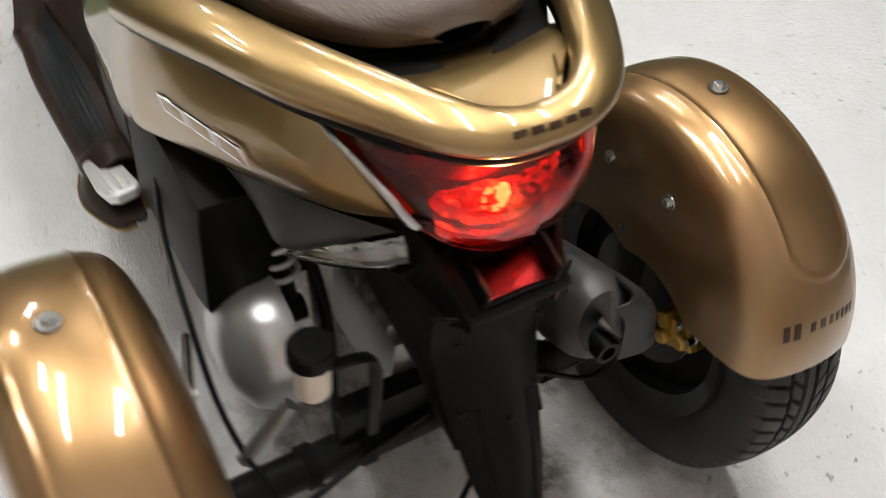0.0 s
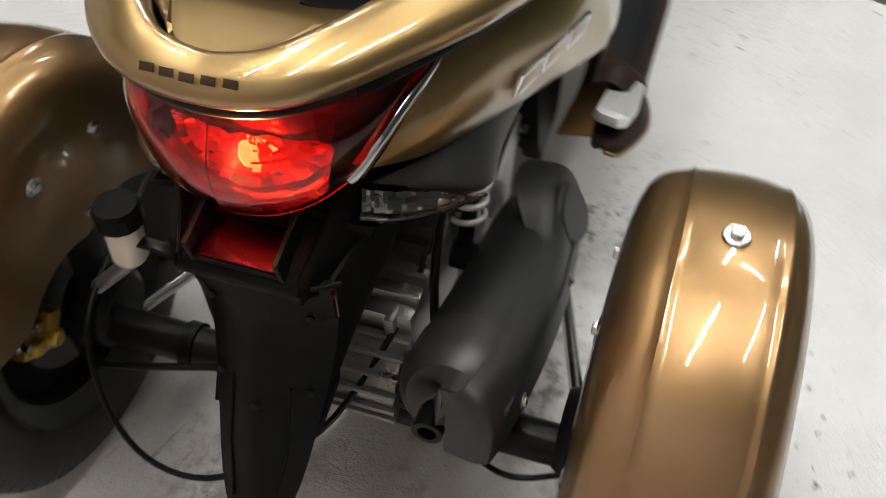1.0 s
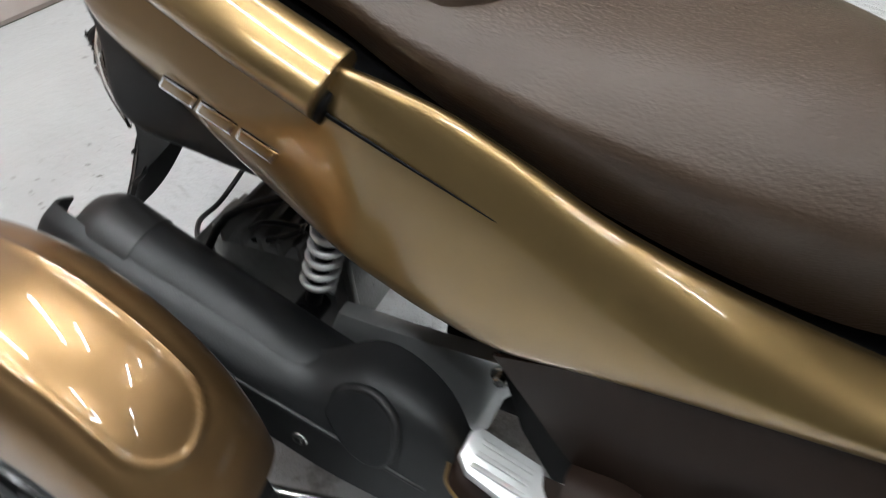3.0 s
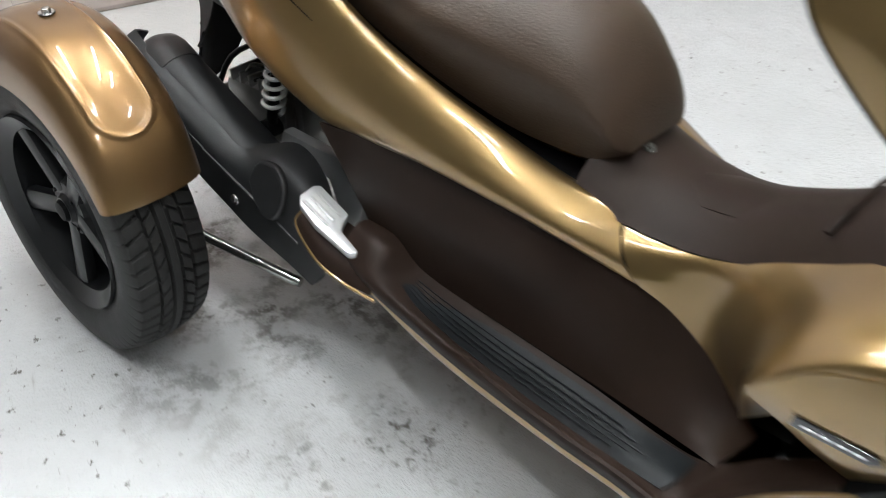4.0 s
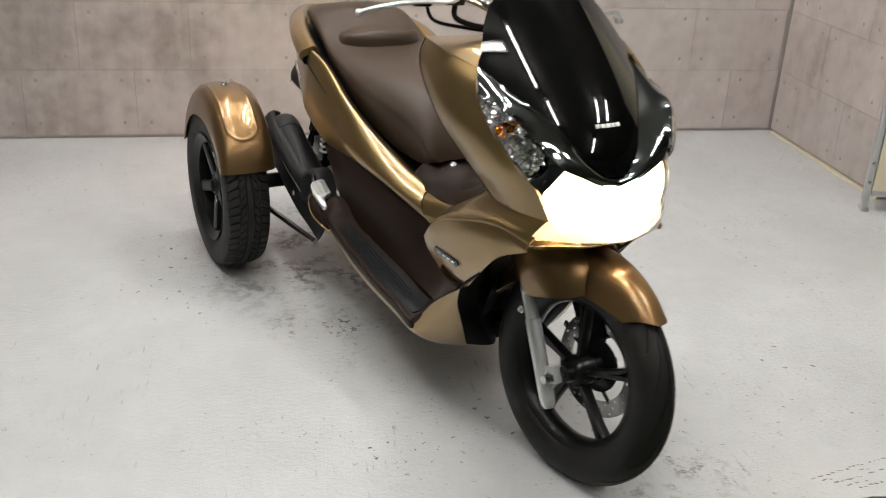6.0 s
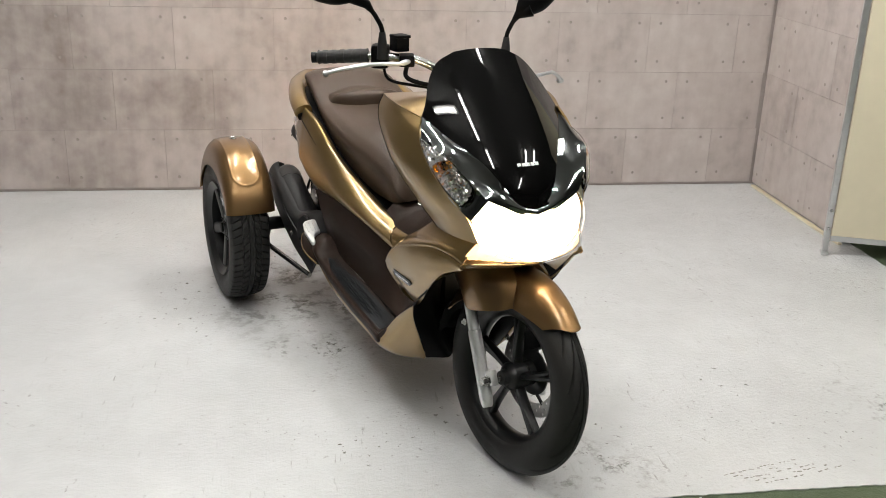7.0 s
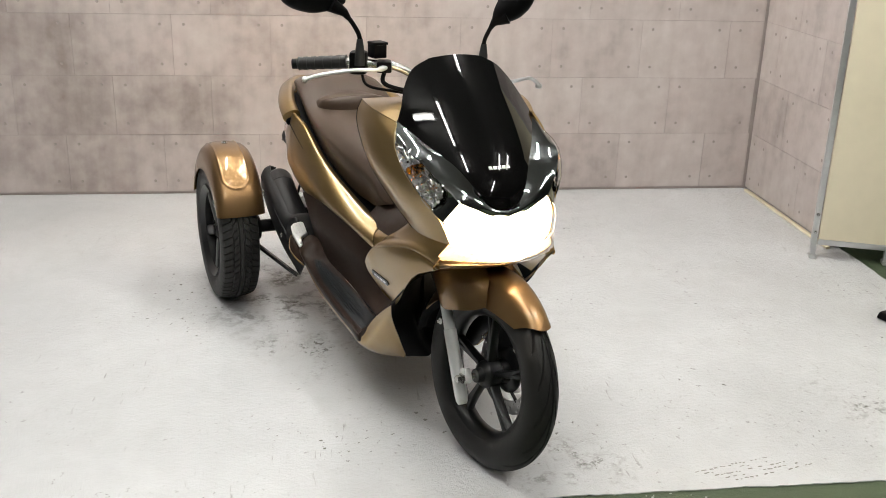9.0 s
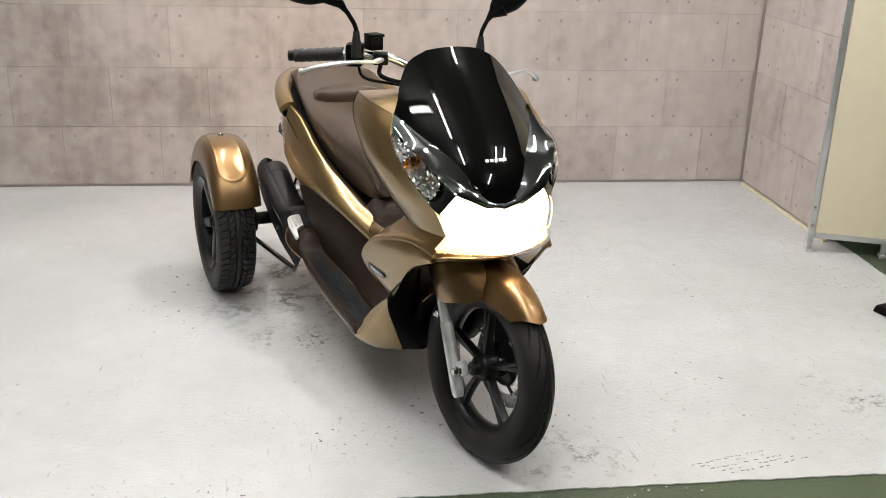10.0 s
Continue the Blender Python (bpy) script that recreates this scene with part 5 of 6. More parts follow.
for side in (-1, 1):
    at = pose(REAR_X, side * REAR_Y, REAR_R)
    wheel = part("rear_wheel", tyre_bm(REAR_R, 0.061, 0.160, rear_tyre_groove, 0.010, 840, at), RUBBER, scooter, "wide black road tyre on a dark five-spoke wheel", sharp=50)
    o = side  # outward
    rimprof = [(r * 1.015, y) for r, y in ((0.160, -0.062), (0.166, -0.066), (0.168, -0.060), (0.150, -0.052), (0.146, 0.0), (0.150, 0.050), (0.168, 0.060), (0.166, 0.066), (0.160, 0.062), (0.141, 0.05), (0.138, 0.0), (0.141, -0.05))]
    part("rim", lathe(rimprof, 64, at, close=True), WHEEL, wheel, "dark grey alloy rim")
    for bm in spoke_bm(5, 0.030, 0.156, 0.018, 0.021, o * 0.026, o * 0.036, 0.012, 0.013):
        bmesh.ops.transform(bm, matrix=at @ pose(0, 0, 0, 0, 18, 0), verts=bm.verts)
        sp = part("spoke", bm, WHEEL, wheel)
    part("hub", lathe([(0, o * 0.046), (0.022, o * 0.044), (0.027, o * 0.036), (0.046, o * 0.034), (0.052, o * 0.022), (0.052, -o * 0.03), (0, -o * 0.03)], 36, at), WHEEL, wheel, "dark wheel hub")
    part("hub_cap", lathe([(0, o * 0.052), (0.016, o * 0.050), (0.020, o * 0.044), (0.020, o * 0.036), (0, o * 0.036)], 24, at), BLACK, wheel)
    for k in range(4):
        a = math.pi / 4 + k * math.pi / 2
        bolt(wheel, at @ Vector((0.037 * math.cos(a), o * 0.036, 0.037 * math.sin(a))), (0, o, 0), 0.006, 0.006, DARK_STEEL)
    part("brake_disc", lathe([(0.06, -o * 0.040), (0.098, -o * 0.040), (0.098, -o * 0.045), (0.06, -o * 0.045)], 48, at, close=True), WHEEL, wheel, "dark brake disc")
    fend = fender_bm(side)
    bmesh.ops.transform(fend, matrix=pose(FEND_X, side * 0.388, 0), verts=fend.verts)
    fender = part("rear_mudguard", fend, BRONZE, scooter, "bronze-gold painted mudguard with a raised bead")
    bolt(fender, (FEND_X + 0.005, side * 0.386, 0.586), (0, 0, 1), 0.011, 0.007)
    for x, z in ((-0.0905, 0.400), (-0.147, 0.487), (-0.040, 0.477)):
        bolt(fender, (x, side * 0.2915, z), (0, -side, 0), 0.010, 0.006)
    # maker's lettering on the rear edge, as plain bars
    for i in range(9):
        tall, wide = (0.030, 0.050) if i < 2 else (0.017, 0.034)
        s0 = (-0.30 + 0.085 * i) if i < 2 else (-0.10 + 0.068 * (i - 2))
        m0 = pose(FEND_X, side * 0.388, 0)
        rows = [[tuple(m0 @ Vector(fender_point(0.905 - tall * (q - 0.5), s0 + wide * k, side, 0.0006 * 1))) for k in (-0.5, 0, 0.5)] for q in (0, 0.5, 1)]
        part("letter_bar", patch(rows, 4, 4, 0.0008), LETTER_DARK, fender)
    # black disc added so that the wheel's inside stays dark
    part("wheel_filler", lathe([(0.03, -o * 0.020), (0.150, -o * 0.020), (0.150, -o * 0.024), (0.03, -o * 0.024)], 48, at, close=True), BLACK, wheel, "black disc that fills the dark inside of the wheel")
    part("mudguard_stay", box((0.05, 0.006, 0.13), pose(REAR_X, side * 0.302, 0.34), 0.002), DARK_STEEL, scooter, "black steel mudguard stay")
    cm = pose(REAR_X - 0.085, side * 0.338, 0.275, 0, 30, 0)
    cal = part("rear_caliper", box((0.062, 0.030, 0.046), cm, 0.009), BRASS, scooter, "gold anodised brake caliper")
    part("caliper_bridge", box((0.022, 0.046, 0.026), cm @ pose(0.010, 0, 0.020), 0.006), BRASS, cal)
    for dx in (-0.017, 0.017):
        part("piston_boss", lathe([(0, 0.008), (0.009, 0.008), (0.012, 0.004), (0.012, -0.004), (0, -0.004)], 20, cm @ pose(dx, -side * 0.018, -0.004, 0, 0, 0 if side < 0 else 180)), BRASS, cal)
        bolt(cal, cm @ Vector((dx, -side * 0.016, 0.017)), (0, -side, 0), 0.005, 0.005)
    part("banjo_bolt", lathe([(0, 0.012), (0.005, 0.012), (0.005, 0), (0.008, 0), (0.008, -0.004), (0, -0.004)], 6, cm @ pose(-0.034, -side * 0.010, 0.0, 0, 0, 0 if side < 0 else 180)), STEEL, cal)
    if side > 0:
        part("label", box((0.014, 0.0012, 0.030), pose(REAR_X - 0.115, side * 0.3215, 0.345, 0, -35, 0), 0.0004), LETTER_WHITE, wheel, "small white paper label")

# axle beam and hub carriers
beam = part("axle_beam", sweep([(REAR_X - 0.02, -0.30, 0.245), (REAR_X - 0.02, 0.30, 0.245)], 0.024, seg=20), DARK_STEEL, scooter, "black tubular rear axle beam")
for side in (-1, 1):
    part("hub_carrier", lathe([(0, 0.03), (0.045, 0.03), (0.05, 0.02), (0.05, -0.02), (0.04, -0.03), (0, -0.03)], 24, pose(REAR_X, side * 0.30, 0.25)), DARK_STEEL, scooter, "black hub carrier")
    part("frame_tube", sweep(spline([(REAR_X - 0.02, side * 0.13, 0.25), (-0.105, side * 0.125, 0.33), (-0.06, side * 0.11, 0.43), (0.05, side * 0.10, 0.50)], 12), 0.005, seg=10), DARK_STEEL, scooter, "black steel frame tube")
    part("trailing_rod", sweep([(REAR_X + 0.04, side * 0.29, 0.195), (0.21, side * 0.208, 0.156)], 0.009, seg=12), STEEL, scooter, "zinc-plated trailing rod")
part("cross_plate", box((0.03, 0.26, 0.05), pose(REAR_X - 0.01, 0.0, 0.29), 0.004), DARK_STEEL, scooter, "black cross plate on the axle beam")
for y in (-0.16, 0.1, 0.17):
    part("beam_clamp", lathe([(0.024, -0.008), (0.028, -0.008), (0.028, 0.008), (0.024, 0.008)], 20, pose(REAR_X - 0.02, y, 0.245), close=True), BLACK, beam)

# --- rear shocks
for side in (-1, 1):
    b0, b1 = Vector((0.036, side * 0.112, 0.335)), Vector((0.100, side * 0.117, 0.552))
    way = (b1 - b0)
    shock = part("rear_shock", sweep([b0, b0 + way * 0.5, b1], 0.0095, seg=14), DARK_STEEL, scooter, "rear shock absorber with a chrome spring")
    q = Vector((0, 0, 1)).rotation_difference(way).to_matrix().to_4x4()
    coil = []
    for i in range(241):
        f = i / 240
        a = 2 * math.pi * 8.5 * f
        coil.append(Matrix.Translation(b0) @ q @ Vector((0.0172 * math.cos(a), 0.0172 * math.sin(a), 0.042 + 0.172 * f)))
    part("spring", sweep(coil, 0.0038, seg=10), FORK, shock, "chrome coil spring")
    part("eye", lathe([(0.006, -0.014), (0.017, -0.014), (0.017, 0.014), (0.006, 0.014)], 20, Matrix.Translation(b0), close=True), DARK_STEEL, shock)
    bolt(shock, b0 + Vector((0, side * 0.016, 0)), (0, side, 0), 0.010, 0.008)

# --- engine: ribbed casing, swing arm casting, belt cover
engine = part("engine_casing", box((0.165, 0.15, 0.13), pose(-0.018, -0.025, 0.318, 0, -6, 0), 0.015), ALU, scooter, "grey cast aluminium engine casing")
for i in range(6):
    part("cooling_rib", box((0.007, 0.146, 0.020), pose(-0.085 + i * 0.026, -0.026, 0.383 + i * 0.003, 0, -6, 0), 0.002), ALU, engine)
part("casing_flange", box((0.18, 0.012, 0.14), pose(-0.018, -0.075, 0.315, 0, -6, 0), 0.004), ALU, engine)
part("gearbox", sweep([(-0.10, -0.095, 0.285), (-0.10, 0.01, 0.285)], 0.060, seg=24), ALU, engine, "grey cast aluminium gearbox")
for k in range(9):
    a = radians(40 + 20 * k)
    px, pz = -0.10 + 0.062 * math.cos(a), 0.285 + 0.062 * math.sin(a)
    part("cooling_rib", sweep([(px, -0.098, pz), (px, 0.008, pz)], 0.005, 0.004, 8), ALU, engine)
part("engine_block", box((0.20, 0.16, 0.13), pose(0.28, 0, 0.29), 0.02), BLACK, engine, "dark engine block")
part("cylinder", sweep([(0.36, 0, 0.30), (0.52, 0, 0.27)], 0.07, seg=16), BLACK, engine)
ARM = [(0.055, 0.300), (0.072, 0.346), (0.16, 0.350), (0.268, 0.362), (0.290, 0.352), (0.287, 0.330), (0.268, 0.300), (0.255, 0.245), (0.235, 0.215), (0.210, 0.225), (0.200, 0.270), (0.185, 0.303), (0.12, 0.306)]
part("swing_arm", prism(ARM, 0.022, pose(0, -0.105, 0), 0.005), SATIN, scooter, "silver cast swing arm bracket")
bolt(scooter, (0.268, -0.118, 0.345), (0, -1, 0), 0.012, 0.010)
BELT = [(0.30, 0.36), (0.20, 0.38), (0.12, 0.372), (0.085, 0.35), (0.075, 0.30), (0.080, 0.245), (0.11, 0.21), (0.18, 0.215), (0.30, 0.24), (0.34, 0.30)]
part("belt_cover", prism(BELT, 0.05, pose(0, 0.155, 0), 0.014), BLACK, scooter, "black belt drive cover")
part("belt_cap", lathe([(0, 0.020), (0.030, 0.018), (0.055, 0.010), (0.078, -0.006), (0.090, -0.028), (0.092, -0.065), (0, -0.065)], 48, pose(0.040, 0.196, 0.300)), SATIN, scooter, "round silver clutch cover")
part("air_box", box((0.25, 0.10, 0.20), pose(0.165, 0.165, 0.455, 0, -6, 0), 0.028), BLACK, scooter, "black air filter box")
part("seat_base", prism([(0.06 + 0.165 * math.cos(radians(a)), 0.112 * math.sin(radians(a))) for a in range(0, 360, 12)], 0.05, pose(0, 0, 0.732, 90, 0, 0), 0.006), BLACK, scooter, "black seat base")
part("under_seat_box", box((0.42, 0.19, 0.16), pose(0.32, 0, 0.53, 0, 8, 0), 0.03), BLACK, scooter, "black storage box under the seat")
part("inner_guard", prism([(0.26, 0.50), (0.30, 0.50), (0.44, 0.36), (0.43, 0.26), (0.34, 0.23), (0.30, 0.30), (0.27, 0.40)], 0.03, pose(0, -0.125, 0), 0.006), BLACK, scooter, "black plastic guard behind the footboard")
part("under_tray", box((0.62, 0.22, 0.06), pose(0.66, 0, 0.225, 0, 6, 0), 0.02), BLACK, scooter, "black tray under the tunnel")
part("tunnel_core", box((0.40, 0.15, 0.20), pose(0.82, 0, 0.36, 0, -4, 0), 0.03), BLACK, scooter, "black frame tunnel core")

# --- muffler on the right
mp = spline([(0.240, -0.165, 0.232), (0.17, -0.168, 0.262), (0.08, -0.170, 0.297), (-0.06, -0.170, 0.349), (-0.185, -0.168, 0.395)], 30)
tap = [0.75 + 0.25 * min(1, i / 8) for i in range(31)]
muffler = part("muffler", sweep(list(mp), 0.052, 0.054, 28, taper=tap), MUFFLER, scooter, "matt black muffler")
cap_at = [mp[-1] + (mp[-1] - mp[-6]) * k for k in (-0.55, -0.54, -0.02, 0.14, 0.30, 0.36, 0.30)]
part("end_cap", sweep(cap_at, 0.0535, 0.0555, 28, taper=[0.97, 1.0, 1.0, 0.94, 0.72, 0.45, 0.2]), END_CAP, muffler, "grey-black rounded end cap")
part("tail_pipe", lathe([(0.010, 0.0), (0.0155, 0.0), (0.0155, 0.034), (0.010, 0.034)], 20, pose(-0.200, -0.158, 0.380, 0, 0, 90), close=True), DARK_STEEL, muffler)
SHIELD_M = [
    [(0.272, -0.170, 0.270), (0.284, -0.196, 0.250), (0.278, -0.214, 0.210), (0.250, -0.216, 0.178)],
    [(0.222, -0.148, 0.338), (0.234, -0.194, 0.322), (0.232, -0.220, 0.262), (0.205, -0.226, 0.205)],
    [(0.150, -0.142, 0.366), (0.152, -0.196, 0.352), (0.146, -0.222, 0.295), (0.122, -0.232, 0.228)],
    [(0.085, -0.172, 0.352), (0.085, -0.206, 0.343), (0.080, -0.228, 0.315), (0.062, -0.236, 0.255)],
    [(0.02, -0.192, 0.370), (0.02, -0.213, 0.360), (0.015, -0.233, 0.337), (0.0, -0.238, 0.280)],
    [(-0.10, -0.200, 0.410), (-0.10, -0.217, 0.401), (-0.10, -0.234, 0.378), (-0.115, -0.236, 0.328)],
    [(-0.205, -0.193, 0.449), (-0.21, -0.212, 0.438), (-0.215, -0.226, 0.410), (-0.225, -0.226, 0.368)],
    [(-0.226, -0.183, 0.447), (-0.232, -0.202, 0.433), (-0.236, -0.214, 0.408), (-0.240, -0.212, 0.362)],
    [(-0.222, -0.165, 0.440), (-0.230, -0.174, 0.424), (-0.234, -0.176, 0.400), (-0.235, -0.175, 0.360)],
]
guard = part("heat_guard", patch(SHIELD_M, 44, 20, 0.004), MUFFLER, muffler, "matt black heat guard on the muffler")
SLOT = [(x, -0.2135 + (z - 0.32) * 0.44, z) for x, z in ((0.118, 0.318), (0.130, 0.345), (0.165, 0.352), (0.190, 0.332), (0.194, 0.300), (0.178, 0.284), (0.148, 0.290))]
part("guard_slot_rim", sweep(spline(SLOT + SLOT[:1], 42), 0.0062, 0.0062, 10), MUFFLER, guard)
slot_bm = bmesh.new()
slot_bm.faces.new([slot_bm.verts.new((x, y - 0.001, z)) for x, y, z in spline(SLOT + SLOT[:1], 28)[:-1]])
thicken(slot_bm, 0.006)
part("guard_slot", slot_bm, MUFFLER, guard, "dark oval recess in the heat guard")
for a, b in (((0.015, -0.233, 0.335), (0.230, -0.221, 0.255)), ((-0.21, -0.226, 0.412), (0.015, -0.233, 0.337))):
    part("guard_crease", sweep([a, b], 0.003, 0.003, 8), MUFFLER, guard)
bolt(guard, (0.090, -0.235, 0.275), (0, -1, 0.1), 0.008, 0.004)
bolt(guard, (-0.16, -0.234, 0.365), (0, -1, 0.1), 0.008, 0.004)

# --- brake fluid reservoir, hoses and cables at the tail
res = part("brake_reservoir", lathe([(0, -0.03), (0.015, -0.03), (0.0185, -0.024), (0.0185, 0.026), (0, 0.026)], 24, pose(-0.169, 0.177, 0.474, 90, 0, 0)), WHITE_PLASTIC, scooter, "white brake fluid reservoir with a black cap")
part("cap", lathe([(0, 0.047), (0.021, 0.046), (0.0245, 0.041), (0.0245, 0.024), (0.0, 0.024)], 14, pose(-0.169, 0.177, 0.474, 90, 0, 0)), BLACK, res, "black ribbed screw cap", sharp=25)
part("reservoir_bracket", sweep(spline([(-0.169, 0.170, 0.473), (-0.170, 0.130, 0.470), (-0.165, 0.105, 0.44), (-0.15, 0.10, 0.30)], 10), 0.008, 0.004, 8), DARK_STEEL, scooter, "black bracket of the reservoir")
part("strut", sweep([(-0.15, 0.252, 0.352), (-0.15, 0.195, 0.414)], 0.009, seg=12), ALU, scooter, "grey metal strut by the reservoir")
CABLES = [  # thickness, line
    (0.0070, [(-0.155, 0.160, 0.435), (-0.115, 0.145, 0.415), (-0.06, 0.119, 0.420), (0.0, 0.10, 0.45), (0.05, 0.09, 0.50)]),
    (0.0038, [(0.22, 0.19, 0.54), (0.138, 0.225, 0.45), (0.0, 0.246, 0.415), (-0.105, 0.253, 0.375), (-0.195, 0.240, 0.345), (-0.240, 0.212, 0.275), (-0.262, 0.165, 0.220), (-0.262, 0.10, 0.205), (-0.240, 0.03, 0.235), (-0.19, -0.03, 0.27), (-0.12, -0.075, 0.345), (-0.06, -0.085, 0.372), (0.01, -0.088, 0.415), (0.05, -0.06, 0.46)]),
    (0.0046, [(-0.14, 0.335, 0.255), (-0.165, 0.29, 0.225), (-0.175, 0.22, 0.250), (-0.155, 0.10, 0.272), (-0.14, 0.02, 0.275)]),
    (0.0036, [(-0.14, -0.30, 0.23), (-0.16, -0.22, 0.22), (-0.145, -0.12, 0.270), (-0.14, -0.02, 0.275)]),
    (0.0030, [(-0.05, -0.09, 0.40), (-0.02, -0.095, 0.425), (0.02, -0.09, 0.43), (0.05, -0.095, 0.44), (0.12, -0.09, 0.47)]),
]
for thick, line in CABLES:
    part("cable", sweep(spline(line, 60), thick, seg=8), DARK_STEEL, scooter, "black cable")
coil = [(0.02 + 0.0009 * i, -0.092 + 0.005 * math.cos(i * 0.9), 0.428 + 0.0004 * i + 0.005 * math.sin(i * 0.9)) for i in range(50)]
part("return_spring", sweep(coil, 0.0013, seg=6), STEEL, scooter, "small steel return spring")
part("hose_fitting", sweep([(-0.075, -0.075, 0.345), (-0.045, -0.088, 0.370)], 0.006, seg=8), BRASS, scooter, "brass cable fitting")

# --- passenger pegs
for side in (-1, 1):
    top = pose(0.34, side * 0.235, 0.3615, -10 * side, 13, 0) @ pose(0, 0, 0, -90, 0, 0)
    outline_p = [(0.275, 0.216), (0.283, 0.208), (0.350, 0.213), (0.356, 0.230), (0.366, 0.240), (0.405, 0.245), (0.409, 0.251), (0.399, 0.259), (0.33, 0.2605), (0.290, 0.254), (0.276, 0.242)]
    peg = part("passenger_peg", prism([(x - 0.34, side * (y - 0.235)) for x, y in outline_p], 0.015, top, 0.0035), FORK, scooter, "polished silver passenger foot peg")
    for k in range(3):
        part("peg_ridge", sweep([top @ Vector((-0.050, -0.0080, side * (-0.014 + 0.012 * k))), top @ Vector((0.004, -0.0080, side * (-0.011 + 0.012 * k)))], 0.0030, 0.0016, 8), FORK, peg)
    part("peg_base", patch([[(0.264, side * 0.218, 0.347), (0.268, side * 0.230, 0.345), (0.264, side * 0.232, 0.338)],
                            [(0.280, side * 0.212, 0.350), (0.284, side * 0.245, 0.343), (0.276, side * 0.252, 0.332)],
                            [(0.335, side * 0.210, 0.350), (0.340, side * 0.258, 0.340), (0.345, side * 0.273, 0.318)],
                            [(0.39, side * 0.210, 0.344), (0.395, side * 0.255, 0.332), (0.400, side * 0.271, 0.307)],
                            [(0.44, side * 0.205, 0.335), (0.44, side * 0.243, 0.322), (0.44, side * 0.258, 0.298)]], 20, 12, 0.010), BROWN, peg, "brown plastic peg base")
    part("peg_rim", sweep(spline([(0.262, side * 0.230, 0.338), (0.274, side * 0.252, 0.330), (0.345, side * 0.274, 0.316), (0.40, side * 0.272, 0.305), (0.45, side * 0.259, 0.294)], 20), 0.0022, 0.003, 8), GOLD, peg)

# --- steered parts: fork, front wheel, front mudguard, handlebar
RAKE = Vector((-0.47, 0, 0.883)).normalized()
HEAD_AT = Vector((1.262, 0.0, 0.258))
STEER = Matrix.Translation(HEAD_AT) @ Matrix.Rotation(radians(10), 4, RAKE) @ Matrix.Translation(-HEAD_AT)
WX, WZ, WR = 1.299, 0.258, 0.261
front_at = STEER @ pose(WX, 0, WZ)
fw = part("front_wheel", tyre_bm(WR, 0.039, 0.176, front_tyre_groove, 0.028, 600, front_at), RUBBER, scooter, "narrow black scooter tyre on a black five-spoke wheel", sharp=50)
part("rim", lathe([(0.178, -0.032), (0.186, -0.036), (0.188, -0.030), (0.172, -0.024), (0.164, -0.012), (0.164, 0.012), (0.172, 0.024), (0.188, 0.030), (0.186, 0.036), (0.178, 0.032), (0.160, 0.018), (0.155, 0.0), (0.160, -0.018)], 64, front_at, close=True), WHEEL, fw, "black alloy rim")
for bm in spoke_bm(5, 0.028, 0.162, 0.0085, 0.0068, 0, 0, 0.015, 0.011, 0.06, 0.065):
    bmesh.ops.transform(bm, matrix=front_at @ pose(0, 0, 0, 0, -20, 0), verts=bm.verts)
    part("spoke", bm, WHEEL, fw)
part("hub", lathe([(0, -0.05), (0.018, -0.05), (0.022, -0.034), (0.034, -0.026), (0.037, -0.020), (0.037, 0.016), (0.030, 0.024), (0.034, 0.044), (0.056, 0.049), (0.062, 0.053), (0.062, 0.057), (0, 0.057)], 40, front_at), WHEEL, fw, "black wheel hub")


def disc_bm(r0, r1, y, thick, m):
    """A brake disc, its rows of holes cut through."""
    bm = bmesh.new()
    seg, rings = 180, 7
    vs = [[bm.verts.new(m @ Vector(((r0 + (r1 - r0) * j / rings) * math.cos(2 * math.pi * i / seg), y, (r0 + (r1 - r0) * j / rings) * math.sin(2 * math.pi * i / seg)))) for j in range(rings + 1)] for i in range(seg)]
    for i in range(seg):
        for j in range(rings):
            if (j in (1, 3, 5) and (i + j * 2) % 10 in (0, 1)):
                continue
            a, b = vs[i], vs[(i + 1) % seg]
            bm.faces.new((a[j], b[j], b[j + 1], a[j + 1]))
    thicken(bm, thick)
    return bm


part("brake_disc", disc_bm(0.084, 0.122, 0.060, 0.004, front_at), DISC, fw, "drilled steel brake disc", sharp=30)
for k in range(5):
    a = 2 * math.pi * k / 5
    bm = sweep([Vector((0.04 * math.cos(a), 0.054, 0.04 * math.sin(a))), Vector((0.065 * math.cos(a + 0.25), 0.055, 0.065 * math.sin(a + 0.25))), Vector((0.090 * math.cos(a + 0.3), 0.060, 0.090 * math.sin(a + 0.3)))], 0.006, 0.003, 8)
    bmesh.ops.transform(bm, matrix=front_at, verts=bm.verts)
    part("disc_arm", bm, WHEEL, fw)
cal = part("front_caliper", box((0.085, 0.050, 0.115), STEER @ pose(WX - 0.050, 0.074, WZ + 0.098, 0, -35, 0), 0.014), BLACK, scooter, "black front brake caliper")
bolt(cal, STEER @ Vector((WX - 0.07, 0.040, WZ + 0.085)), (0, -1, 0), 0.008, 0.006)
bolt(cal, STEER @ Vector((WX - 0.10, 0.040, WZ + 0.06)), (0, -1, 0), 0.008, 0.006)
